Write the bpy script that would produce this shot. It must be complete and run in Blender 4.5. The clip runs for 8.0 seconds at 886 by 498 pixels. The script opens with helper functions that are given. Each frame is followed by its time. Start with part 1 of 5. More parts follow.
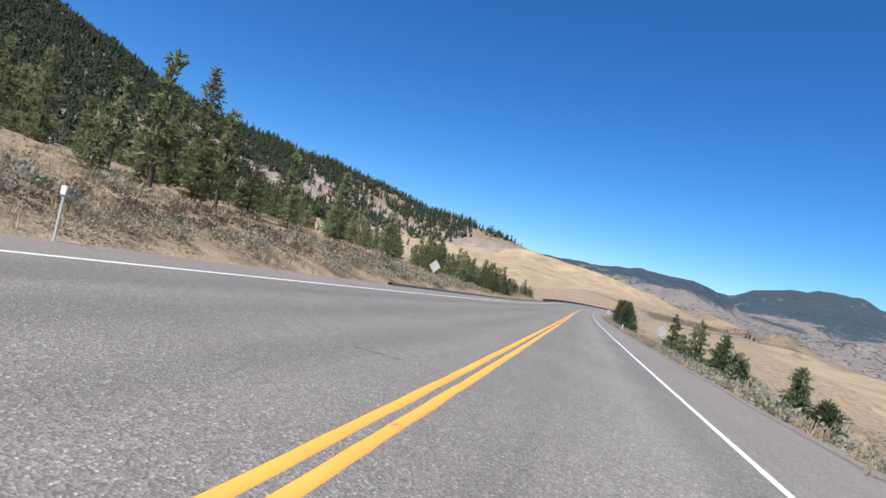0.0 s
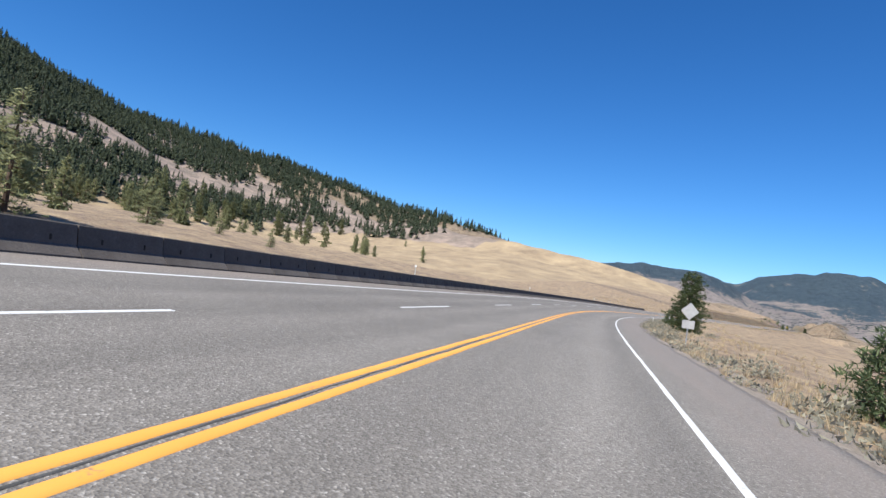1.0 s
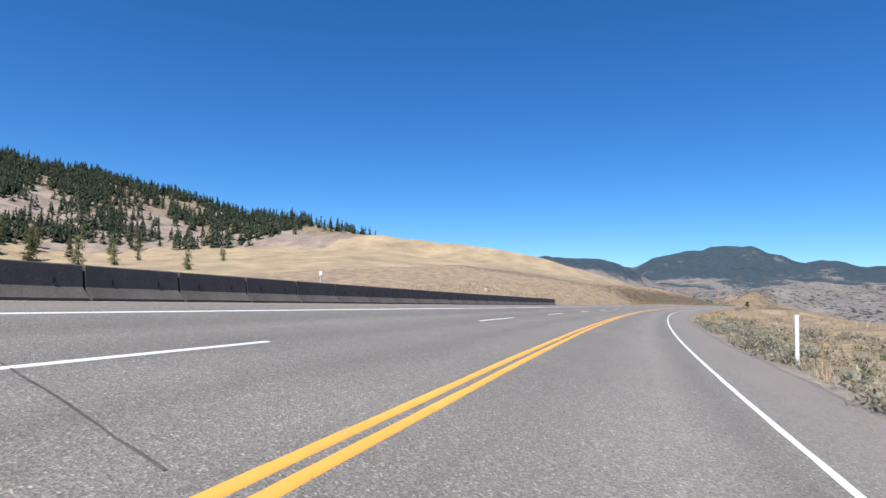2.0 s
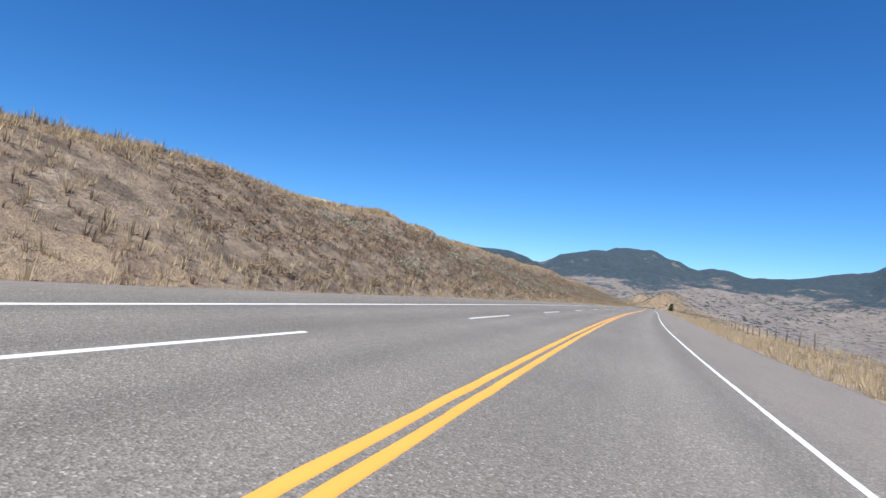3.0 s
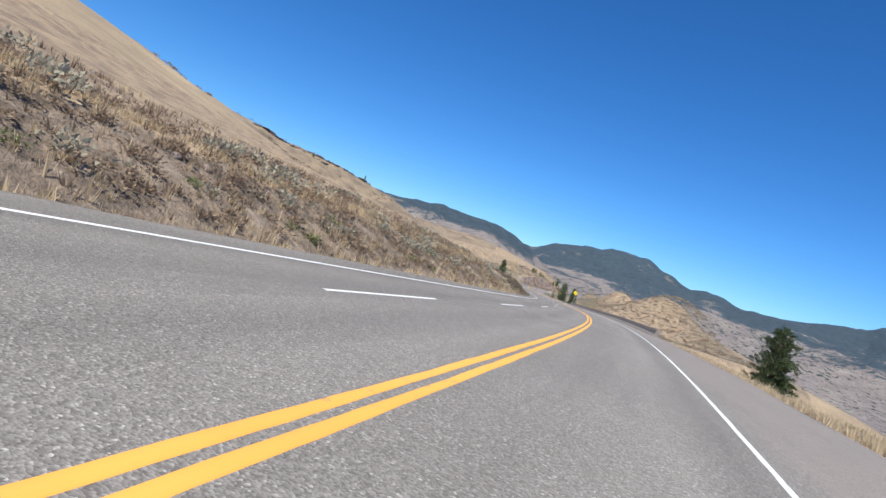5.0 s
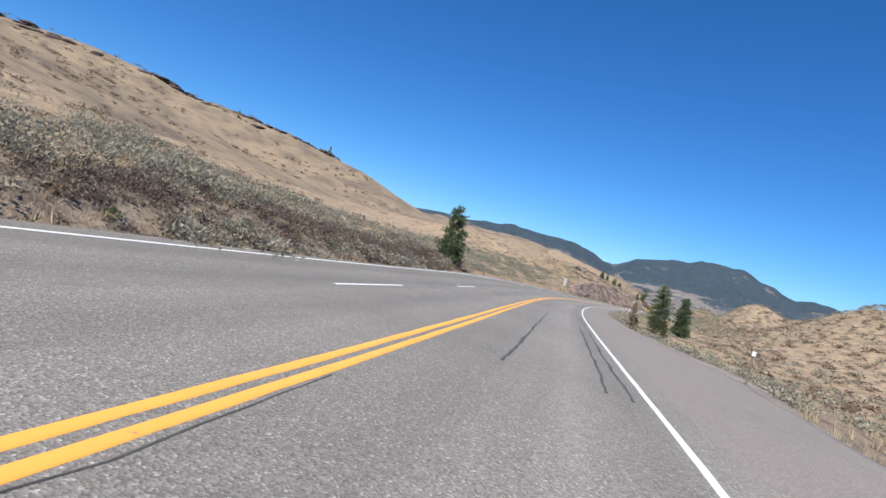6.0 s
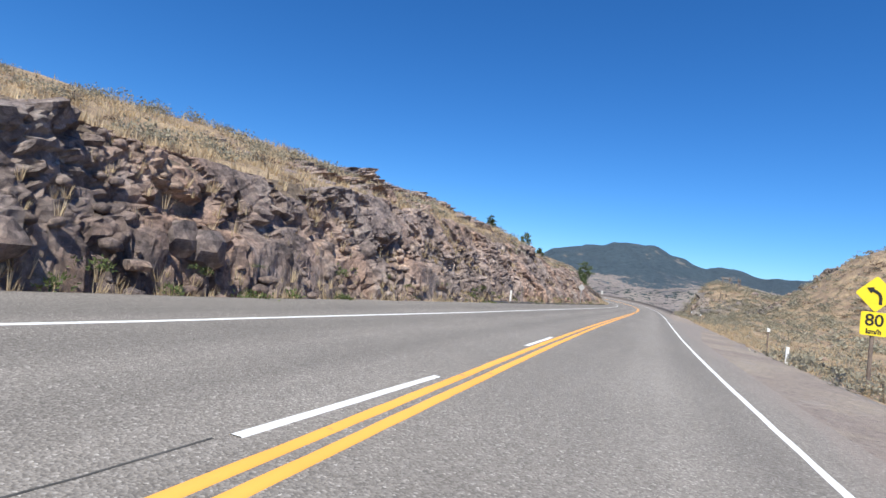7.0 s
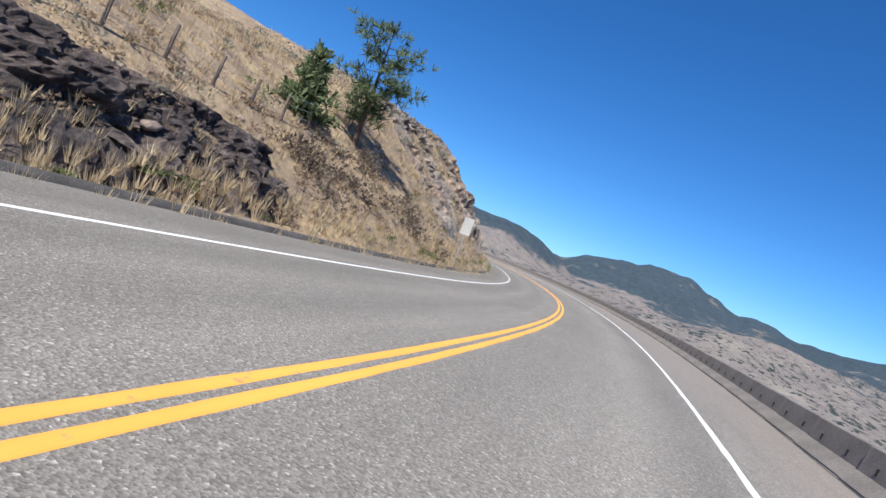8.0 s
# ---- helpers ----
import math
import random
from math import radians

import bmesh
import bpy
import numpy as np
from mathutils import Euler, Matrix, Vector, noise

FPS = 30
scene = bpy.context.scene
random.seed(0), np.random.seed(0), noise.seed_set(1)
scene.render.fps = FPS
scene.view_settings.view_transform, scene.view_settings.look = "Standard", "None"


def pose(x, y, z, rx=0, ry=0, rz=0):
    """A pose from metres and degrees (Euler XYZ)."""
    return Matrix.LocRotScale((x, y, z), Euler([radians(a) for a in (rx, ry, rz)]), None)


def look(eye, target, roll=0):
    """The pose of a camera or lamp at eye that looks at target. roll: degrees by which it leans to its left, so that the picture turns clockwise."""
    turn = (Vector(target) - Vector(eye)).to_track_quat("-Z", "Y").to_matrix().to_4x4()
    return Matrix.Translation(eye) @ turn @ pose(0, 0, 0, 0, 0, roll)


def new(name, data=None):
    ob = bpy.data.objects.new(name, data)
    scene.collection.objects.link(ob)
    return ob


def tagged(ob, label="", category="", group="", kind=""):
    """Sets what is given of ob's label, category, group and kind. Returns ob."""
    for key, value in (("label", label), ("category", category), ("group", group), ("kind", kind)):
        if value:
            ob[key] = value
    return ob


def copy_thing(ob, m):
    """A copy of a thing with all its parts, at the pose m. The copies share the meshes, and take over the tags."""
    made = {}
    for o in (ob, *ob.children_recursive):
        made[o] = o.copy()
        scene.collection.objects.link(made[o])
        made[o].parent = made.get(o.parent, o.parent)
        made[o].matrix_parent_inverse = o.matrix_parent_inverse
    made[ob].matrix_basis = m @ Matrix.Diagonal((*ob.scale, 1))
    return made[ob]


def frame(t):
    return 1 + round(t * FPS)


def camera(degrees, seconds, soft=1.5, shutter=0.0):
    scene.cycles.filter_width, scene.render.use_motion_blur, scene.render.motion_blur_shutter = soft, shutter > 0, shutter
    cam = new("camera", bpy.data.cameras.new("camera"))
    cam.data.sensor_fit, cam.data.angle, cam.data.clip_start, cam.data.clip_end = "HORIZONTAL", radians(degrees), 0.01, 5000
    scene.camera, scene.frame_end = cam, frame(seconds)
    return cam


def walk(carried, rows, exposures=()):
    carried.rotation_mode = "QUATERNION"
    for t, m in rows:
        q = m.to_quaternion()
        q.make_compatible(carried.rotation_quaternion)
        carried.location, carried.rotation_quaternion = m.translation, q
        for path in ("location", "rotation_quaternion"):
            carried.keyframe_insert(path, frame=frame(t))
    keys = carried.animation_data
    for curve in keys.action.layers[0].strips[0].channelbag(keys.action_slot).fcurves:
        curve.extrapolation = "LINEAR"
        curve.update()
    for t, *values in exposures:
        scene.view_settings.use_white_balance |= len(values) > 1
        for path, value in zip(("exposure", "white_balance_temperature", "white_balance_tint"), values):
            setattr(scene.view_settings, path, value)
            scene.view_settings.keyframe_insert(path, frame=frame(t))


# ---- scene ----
# A fast ride along a mountain highway. The ride covers 1.1 km in 8 s, so the whole place stands at a quarter of its size:
# lengths below are true metres and U turns them into scene metres.
U = 0.25

# ---- the road's line: curvature (1/km), grade and bank (percent) at even stations ----
KAPPA = [0.15, 0.06, -0.02, -0.06, 0, -0.34, -0.26, 0.09, -1.56, -2.14, -1.02, -1.43, -1.94, -1.28, -0.82, -1.07, -1.18, -1.08, -0.87, -0.6, -0.39,
    -0.28, -0.01, 0.29, 0.34, 0.05, -0.26, -0.29, 0.13, 1.25, 2.45, 2.78, 2.16, 1.32, 0.57, -0.38, -1.99, -2.32, -2.14, -2.19, -1.5, -0.47, 0.07,
    0.39, 0.53, 1.73, 3.8, 4.66, 4.81, 4.83, 4.54, 3.91, 3.25, 2.58, 1.95, 1.41, 0.95, 0.58, 0.29, 0.08, -0.06, -0.15, -0.2, -0.22, -0.22, -0.2,
    -0.17, -0.14, -0.11, -0.07, -0.03, 0]
SLOPE = [-3.51, -2.63, -1.57, -1.63, -1.11, -0.99, -1.35, -0.54, -2.13, -0.81, -0.73, -0.47, 2.23, 1.37, 0.84, 0.52, 0.34, 0.23, 0.18]
BANK = [3.07, 3.85, 6.99, 10.86, 7.28, 8.13, 6.12, 3.54, -3.85, 6.64, 3.66, 2.01, -4.32, -2.33, -1.43, -0.89, -0.57, -0.39, -0.31]
STEP = 2.5
ST = np.arange(-25.0, 1750.0, STEP)
_kap = np.interp(ST, -25 + 25.0 * np.arange(len(KAPPA)), KAPPA) / 1000
_zero = int(25 / STEP)


def _run(v):
    c = np.concatenate([[0], np.cumsum((v[1:] + v[:-1]) / 2 * STEP)])
    return c - c[_zero]


HEAD = _run(_kap)
RX, RY = _run(np.cos(HEAD)), _run(np.sin(HEAD))
RZ = _run(np.interp(ST, -25 + 100.0 * np.arange(len(SLOPE)), SLOPE) / 100)
RB = np.interp(ST, -25 + 100.0 * np.arange(len(BANK)), BANK) / 100


def road(s, o, dz=0.0):
    """World x, y, z (true metres) of the place s along the road and o to the right of its middle, on the banked plane."""
    s, o = np.asarray(s, float), np.asarray(o, float)
    e = np.clip(s, ST[0], ST[-1])
    x, y, z, h, b = (np.interp(e, ST, q) for q in (RX, RY, RZ, HEAD, RB))
    d = s - e
    return x + np.cos(h) * d + np.sin(h) * o, y + np.sin(h) * d - np.cos(h) * o, z - np.clip(o, -8, 8) * b + dz


EXPOSE = 0.62

# ---- camera: seconds, station, offset to the right, heading, pitch, lean ----
RIDE = [
    (0.0, -6.48, 1.28, 14.09, 0.98, 12.55), (0.1, 7.16, 1.24, 14.16, 1.01, 12.53), (0.2, 20.82, 1.20, 14.22, 1.05, 12.49),
    (0.3, 34.53, 1.19, 14.30, 1.10, 12.37), (0.4, 48.32, 1.21, 14.36, 1.17, 12.17), (0.5, 62.19, 1.30, 14.45, 1.25, 11.85),
    (0.6, 76.18, 1.47, 14.55, 1.35, 11.37), (0.7, 90.30, 1.67, 14.62, 1.47, 10.75), (0.8, 104.53, 1.90, 14.62, 1.63, 10.01),
    (0.9, 118.90, 2.10, 14.49, 1.81, 9.17), (1.0, 133.40, 2.23, 14.18, 2.03, 8.27), (1.1, 148.04, 2.26, 13.63, 2.28, 7.31),
    (1.2, 162.77, 2.21, 12.89, 2.55, 6.34), (1.3, 177.55, 2.12, 12.00, 2.82, 5.37), (1.4, 192.34, 2.02, 11.03, 3.08, 4.46),
    (1.5, 207.09, 1.93, 10.05, 3.33, 3.63), (1.6, 221.75, 1.89, 9.10, 3.54, 2.92), (1.7, 236.33, 1.88, 8.16, 3.72, 2.33),
    (1.8, 250.80, 1.88, 7.23, 3.86, 1.87), (1.9, 265.15, 1.88, 6.30, 3.95, 1.55), (2.0, 279.39, 1.87, 5.37, 4.00, 1.37),
    (2.1, 293.49, 1.85, 4.44, 4.01, 1.35), (2.2, 307.47, 1.82, 3.53, 3.98, 1.47), (2.3, 321.34, 1.79, 2.61, 3.92, 1.73),
    (2.4, 335.12, 1.75, 1.71, 3.83, 2.11), (2.5, 348.81, 1.71, 0.84, 3.72, 2.58), (2.6, 362.43, 1.66, -0.01, 3.58, 3.13),
    (2.7, 375.99, 1.61, -0.81, 3.43, 3.74), (2.8, 389.50, 1.57, -1.57, 3.28, 4.37), (2.9, 402.98, 1.53, -2.28, 3.11, 5.02),
    (3.0, 416.43, 1.50, -2.92, 2.95, 5.66), (3.1, 429.87, 1.47, -3.50, 2.79, 6.26), (3.2, 443.31, 1.44, -4.01, 2.65, 6.82),
    (3.3, 456.77, 1.44, -4.43, 2.51, 7.30), (3.4, 470.25, 1.43, -4.77, 2.40, 7.69), (3.5, 483.76, 1.43, -5.00, 2.22, 8.28),
    (3.6, 497.30, 1.43, -5.20, 2.09, 8.72), (3.7, 510.87, 1.44, -5.36, 1.97, 9.04), (3.8, 524.45, 1.43, -5.50, 1.88, 9.30),
    (3.9, 538.04, 1.44, -5.63, 1.79, 9.52), (4.0, 551.63, 1.44, -5.74, 1.73, 9.76), (4.1, 565.20, 1.44, -5.85, 1.67, 10.04),
    (4.2, 578.76, 1.45, -5.95, 1.61, 10.39), (4.3, 592.30, 1.45, -6.02, 1.55, 10.83), (4.4, 605.82, 1.46, -6.04, 1.48, 11.35),
    (4.5, 619.31, 1.46, -6.02, 1.39, 11.97), (4.6, 632.76, 1.48, -5.93, 1.27, 12.73), (4.7, 646.19, 1.49, -5.70, 0.96, 14.13),
    (4.8, 659.61, 1.50, -5.25, 0.63, 15.48), (4.9, 673.04, 1.53, -4.60, 0.27, 16.73), (5.0, 686.48, 1.55, -3.80, -0.08, 17.86),
    (5.1, 699.95, 1.57, -2.90, -0.41, 18.83), (5.2, 713.46, 1.61, -1.91, -0.71, 19.60), (5.3, 727.01, 1.65, -0.90, -0.96, 20.16),
    (5.4, 740.61, 1.69, 0.12, -1.15, 20.45), (5.5, 754.29, 1.73, 1.09, -1.26, 20.46), (5.6, 768.04, 1.77, 1.99, -1.26, 20.14),
    (5.7, 781.88, 1.81, 2.78, -1.16, 19.47), (5.8, 795.82, 1.86, 3.41, -0.93, 18.42), (5.9, 809.87, 1.90, 3.84, -0.56, 16.95),
    (6.0, 824.02, 1.96, 4.08, 0.26, 14.50), (6.1, 838.28, 2.01, 3.99, 1.08, 12.05), (6.2, 852.64, 2.06, 3.59, 1.88, 9.76),
    (6.3, 867.09, 2.10, 2.94, 2.56, 7.74), (6.4, 881.64, 2.12, 2.11, 3.10, 6.11), (6.5, 896.28, 2.10, 1.14, 3.40, 4.99),
    (6.6, 910.99, 2.05, 0.08, 3.42, 4.49), (6.7, 925.75, 1.96, -0.92, 3.12, 4.95), (6.8, 940.50, 1.85, -1.91, 2.63, 6.11),
    (6.9, 955.18, 1.79, -2.71, 2.52, 6.70), (7.0, 969.72, 1.85, -3.27, 2.64, 6.91), (7.1, 984.10, 1.98, -3.79, 2.61, 7.30),
    (7.2, 998.34, 2.15, -4.20, 2.46, 7.96), (7.3, 1012.46, 2.32, -4.50, 2.17, 8.99), (7.4, 1026.50, 2.44, -4.70, 1.77, 10.50),
    (7.5, 1040.47, 2.49, -4.67, 1.34, 12.28), (7.6, 1054.41, 2.45, -4.39, 0.95, 14.20), (7.7, 1068.33, 2.35, -3.84, 0.60, 16.17),
    (7.8, 1082.25, 2.20, -3.00, 0.27, 18.06), (7.9, 1096.17, 2.04, -1.88, -0.06, 19.78), (8.0, 1110.10, 1.88, -0.61, -0.39, 21.42),
]
EYE = 1.234
cam = camera(73.6, 8.0, shutter=0.0)
path = []
for t, s, a, yaw, pitch, lean in RIDE:
    x, y, z = (float(v) for v in road(s, a, EYE))
    cy, cp = math.radians(yaw), math.radians(pitch)
    way = Vector((math.cos(cy) * math.cos(cp), math.sin(cy) * math.cos(cp), math.sin(cp)))
    eye = Vector((x, y, z)) * U
    path.append((t, look(eye, eye + way, lean)))
walk(cam, path, [(0.0, EXPOSE, 5250, 2), (6.0, EXPOSE, 5250, 2), (7.5, EXPOSE + 0.08, 5250, 2), (8.0, EXPOSE + 0.06, 5250, 2)])

# ---- sky and sun ----
SUN_AZ, SUN_EL = 160.0, 56.0
world = bpy.data.worlds.new("world")
scene.world = world
world.use_nodes = True
wn = world.node_tree
sky = wn.nodes.new("ShaderNodeTexSky")
sky.sky_type, sky.sun_disc = "NISHITA", False
sky.sun_elevation, sky.sun_rotation = radians(SUN_EL), radians(90 - SUN_AZ)
sky.altitude, sky.air_density, sky.dust_density, sky.ozone_density = 1200, 1.0, 0.0, 7.0
wn.nodes["Background"].inputs["Strength"].default_value = 0.078
deep = wn.nodes.new("ShaderNodeHueSaturation")
deep.inputs["Hue"].default_value, deep.inputs["Saturation"].default_value = 0.504, 1.14
wn.links.new(sky.outputs[0], deep.inputs["Color"])
wn.links.new(deep.outputs[0], wn.nodes["Background"].inputs["Color"])
sun = new("sun", bpy.data.lights.new("sun", "SUN"))
sun.data.energy, sun.data.angle, sun.data.color = 5.0, radians(0.53), (1.0, 0.82, 0.63)
_sa, _se = radians(SUN_AZ), radians(SUN_EL)
sun.matrix_world = look(Vector((0, 0, 200)), Vector((0, 0, 200)) - Vector((math.cos(_sa) * math.cos(_se), math.sin(_sa) * math.cos(_se), math.sin(_se))))


# ---- materials ----
def ramp(nt, fac, stops, x=0, y=0):
    n = nt.nodes.new("ShaderNodeValToRGB")
    el = n.color_ramp.elements
    while len(el) < len(stops):
        el.new(0.5)
    for e, (p, c) in zip(el, stops):
        e.position, e.color = p, (*c, 1)
    nt.links.new(fac, n.inputs[0])
    return n.outputs[0]


def tex(nt, kind, metres, coord, detail=4.0, rough=0.6, **more):
    """A noise or Voronoi texture whose grain is so many true metres wide."""
    n = nt.nodes.new("ShaderNodeTexNoise" if kind == "noise" else "ShaderNodeTexVoronoi")
    n.inputs["Scale"].default_value = 1 / (metres * U)
    if kind == "noise":
        n.inputs["Detail"].default_value, n.inputs["Roughness"].default_value = detail, rough
    else:
        for key, value in more.items():
            n.inputs[key].default_value = value
    nt.links.new(coord, n.inputs["Vector"])
    return n.outputs[0]


def mixed(nt, fac, a, b, blend="MIX"):
    n = nt.nodes.new("ShaderNodeMix")
    n.data_type, n.blend_type = "RGBA", blend
    for sock, v in ((n.inputs[0], fac), (n.inputs[6], a), (n.inputs[7], b)):
        if isinstance(v, (int, float)):
            sock.default_value = v
        elif isinstance(v, tuple):
            sock.default_value = (*v, 1)
        else:
            nt.links.new(v, sock)
    return n.outputs[2]


def maths(nt, op, a, b=0.0):
    n = nt.nodes.new("ShaderNodeMath")
    n.operation = op
    for sock, v in zip(n.inputs, (a, b)):
        if isinstance(v, (int, float)):
            sock.default_value = v
        else:
            nt.links.new(v, sock)
    return n.outputs[0]


def material(name, rough=0.9, metal=0.0):
    m = bpy.data.materials.new(name)
    m.use_nodes = True
    nt = m.node_tree
    b = nt.nodes["Principled BSDF"]
    b.inputs["Roughness"].default_value, b.inputs["Metallic"].default_value = rough, metal
    b.inputs["Specular IOR Level"].default_value = 0.3
    c = nt.nodes.new("ShaderNodeTexCoord").outputs["Object"]
    return m, nt, b, c


def bump(nt, b, height, strength, metres):
    n = nt.nodes.new("ShaderNodeBump")
    n.inputs["Strength"].default_value, n.inputs["Distance"].default_value = strength, metres * U
    nt.links.new(height, n.inputs["Height"])
    nt.links.new(n.outputs[0], b.inputs["Normal"])


def simple(name, stops, metres, rough=0.9, grain=None, strength=0.5, island=False, metal=0.0):
    """A surface of one stuff: colour stops over coarse noise, fine noise on top and in the relief."""
    m, nt, b, c = material(name, rough, metal)
    f = tex(nt, "noise", metres, c, 5)
    if island:
        g = nt.nodes.new("ShaderNodeNewGeometry").outputs["Random Per Island"]
        f = maths(nt, "ADD", maths(nt, "MULTIPLY", f, 0.5), maths(nt, "MULTIPLY", g, 0.5))
    col = ramp(nt, f, stops)
    fine = tex(nt, "noise", grain or metres / 12, c, 3)
    col = mixed(nt, 0.35, col, ramp(nt, fine, [(0.3, (0.35, 0.35, 0.35)), (0.7, (0.75, 0.75, 0.75))]), "OVERLAY")
    nt.links.new(col, b.inputs["Base Color"])
    bump(nt, b, fine, strength, (grain or metres / 12) * 0.5)
    return m


def asphalt_material():
    """Grey chip-seal: fine stones, wheel tracks along the lanes, dusty shoulders, patches and faint stains."""
    m, nt, b, c = material("worn asphalt", 0.85)
    uv = nt.nodes.new("ShaderNodeUVMap").outputs[0]
    sep = nt.nodes.new("ShaderNodeSeparateXYZ")
    nt.links.new(uv, sep.inputs[0])
    across = sep.outputs[0]
    stone = nt.nodes.new("ShaderNodeTexVoronoi")
    stone.inputs["Scale"].default_value = 1 / (0.018 * U)
    nt.links.new(c, stone.inputs["Vector"])
    sp = ramp(nt, stone.outputs["Color"], [(0.12, (0.132, 0.119, 0.104)), (0.5, (0.20, 0.181, 0.159)), (0.8, (0.25, 0.228, 0.202)), (0.97, (0.43, 0.40, 0.362))])
    # streaks drawn out along the road
    drawn = nt.nodes.new("ShaderNodeMapping")
    drawn.inputs["Scale"].default_value = (1.0, 0.06, 1.0)
    nt.links.new(uv, drawn.inputs["Vector"])
    streak = nt.nodes.new("ShaderNodeTexNoise")
    streak.inputs["Scale"].default_value, streak.inputs["Detail"].default_value, streak.inputs["Roughness"].default_value = 2.2, 5.0, 0.65
    nt.links.new(drawn.outputs[0], streak.inputs["Vector"])
    wander = maths(nt, "ADD", across, maths(nt, "MULTIPLY", maths(nt, "SUBTRACT", streak.outputs[0], 0.5), 0.5))
    # wheel tracks: dark and polished bands at the same place in each lane
    lane = ramp(nt, maths(nt, "MULTIPLY", maths(nt, "ADD", wander, 8.0), 1 / 16), [
        (0.1, (0.5, 0.5, 0.5)), (0.185, (0.4, 0.4, 0.4)), (0.225, (0.53, 0.53, 0.53)), (0.29, (0.41, 0.41, 0.41)), (0.35, (0.54, 0.54, 0.54)), (0.4, (0.44, 0.44, 0.44)),
        (0.45, (0.55, 0.55, 0.55)), (0.5, (0.5, 0.5, 0.5)), (0.56, (0.48, 0.48, 0.48)), (0.605, (0.53, 0.53, 0.53)), (0.65, (0.6, 0.6, 0.6)), (0.695, (0.44, 0.44, 0.44)), (0.73, (0.53, 0.53, 0.53))])
    col = mixed(nt, 0.85, sp, lane, "OVERLAY")
    broad = tex(nt, "noise", 5.0, c, 5)
    col = mixed(nt, 0.5, col, ramp(nt, broad, [(0.3, (0.42, 0.415, 0.41)), (0.7, (0.57, 0.565, 0.56))]), "OVERLAY")
    col = mixed(nt, 0.45, col, ramp(nt, streak.outputs[0], [(0.3, (0.43, 0.43, 0.43)), (0.7, (0.57, 0.57, 0.57))]), "OVERLAY")
    # sand and dust on the shoulders, thicker in streaks
    right = ramp(nt, maths(nt, "MULTIPLY", maths(nt, "SUBTRACT", wander, 3.7), 0.5), [(0.0, (0, 0, 0)), (0.35, (1, 1, 1))])
    left = ramp(nt, maths(nt, "MULTIPLY", maths(nt, "SUBTRACT", maths(nt, "MULTIPLY", wander, -1.0), 6.4), 0.6), [(0.0, (0, 0, 0)), (0.4, (1, 1, 1))])
    dust = maths(nt, "MULTIPLY", maths(nt, "MAXIMUM", right, left), ramp(nt, maths(nt, "ADD", maths(nt, "MULTIPLY", streak.outputs[0], 0.7), maths(nt, "MULTIPLY", broad, 0.3)), [(0.35, (0.25, 0.25, 0.25)), (0.6, (0.8, 0.8, 0.8))]))
    col = mixed(nt, dust, col, mixed(nt, 0.5, sp, (0.285, 0.228, 0.197)))
    nt.links.new(col, b.inputs["Base Color"])
    h = maths(nt, "ADD", stone.outputs["Distance"], broad)
    bump(nt, b, h, 0.6, 0.010)
    return m


def paint_material(name, colour, worn):
    m, nt, b, c = material(name, 0.7)
    w = tex(nt, "noise", 0.25, c, 8, 0.75)
    f = ramp(nt, w, [(0.30, (1, 1, 1)), (0.40, (0, 0, 0))])
    g = tex(nt, "noise", 1.5, c, 4)
    col = mixed(nt, 0.3, colour, ramp(nt, g, [(0.3, (0.4, 0.4, 0.4)), (0.7, (0.6, 0.6, 0.6))]), "OVERLAY")
    nt.links.new(mixed(nt, maths(nt, "MULTIPLY", f, worn), col, (0.16, 0.155, 0.15)), b.inputs["Base Color"])
    bump(nt, b, w, 0.3, 0.01)
    return m


def ground_material(name, soil, grass, pale, patch=6.0, thr=(0.42, 0.6)):
    m, nt, b, c = material(name, 1.0)
    n1 = tex(nt, "noise", patch, c, 6, 0.65)
    n2 = tex(nt, "noise", 0.7, c, 6, 0.7)
    n3 = tex(nt, "noise", 0.12, c, 4, 0.7)
    col = mixed(nt, ramp(nt, n1, [(thr[0], (0, 0, 0)), (thr[1], (1, 1, 1))]), soil, grass)
    col = mixed(nt, ramp(nt, n2, [(0.52, (0, 0, 0)), (0.68, (1, 1, 1))]), col, pale)
    col = mixed(nt, 0.7, col, ramp(nt, n3, [(0.3, (0.3, 0.3, 0.3)), (0.7, (0.72, 0.72, 0.72))]), "OVERLAY")
    nt.links.new(col, b.inputs["Base Color"])
    bump(nt, b, maths(nt, "ADD", n2, n3), 0.8, 0.12)
    return m


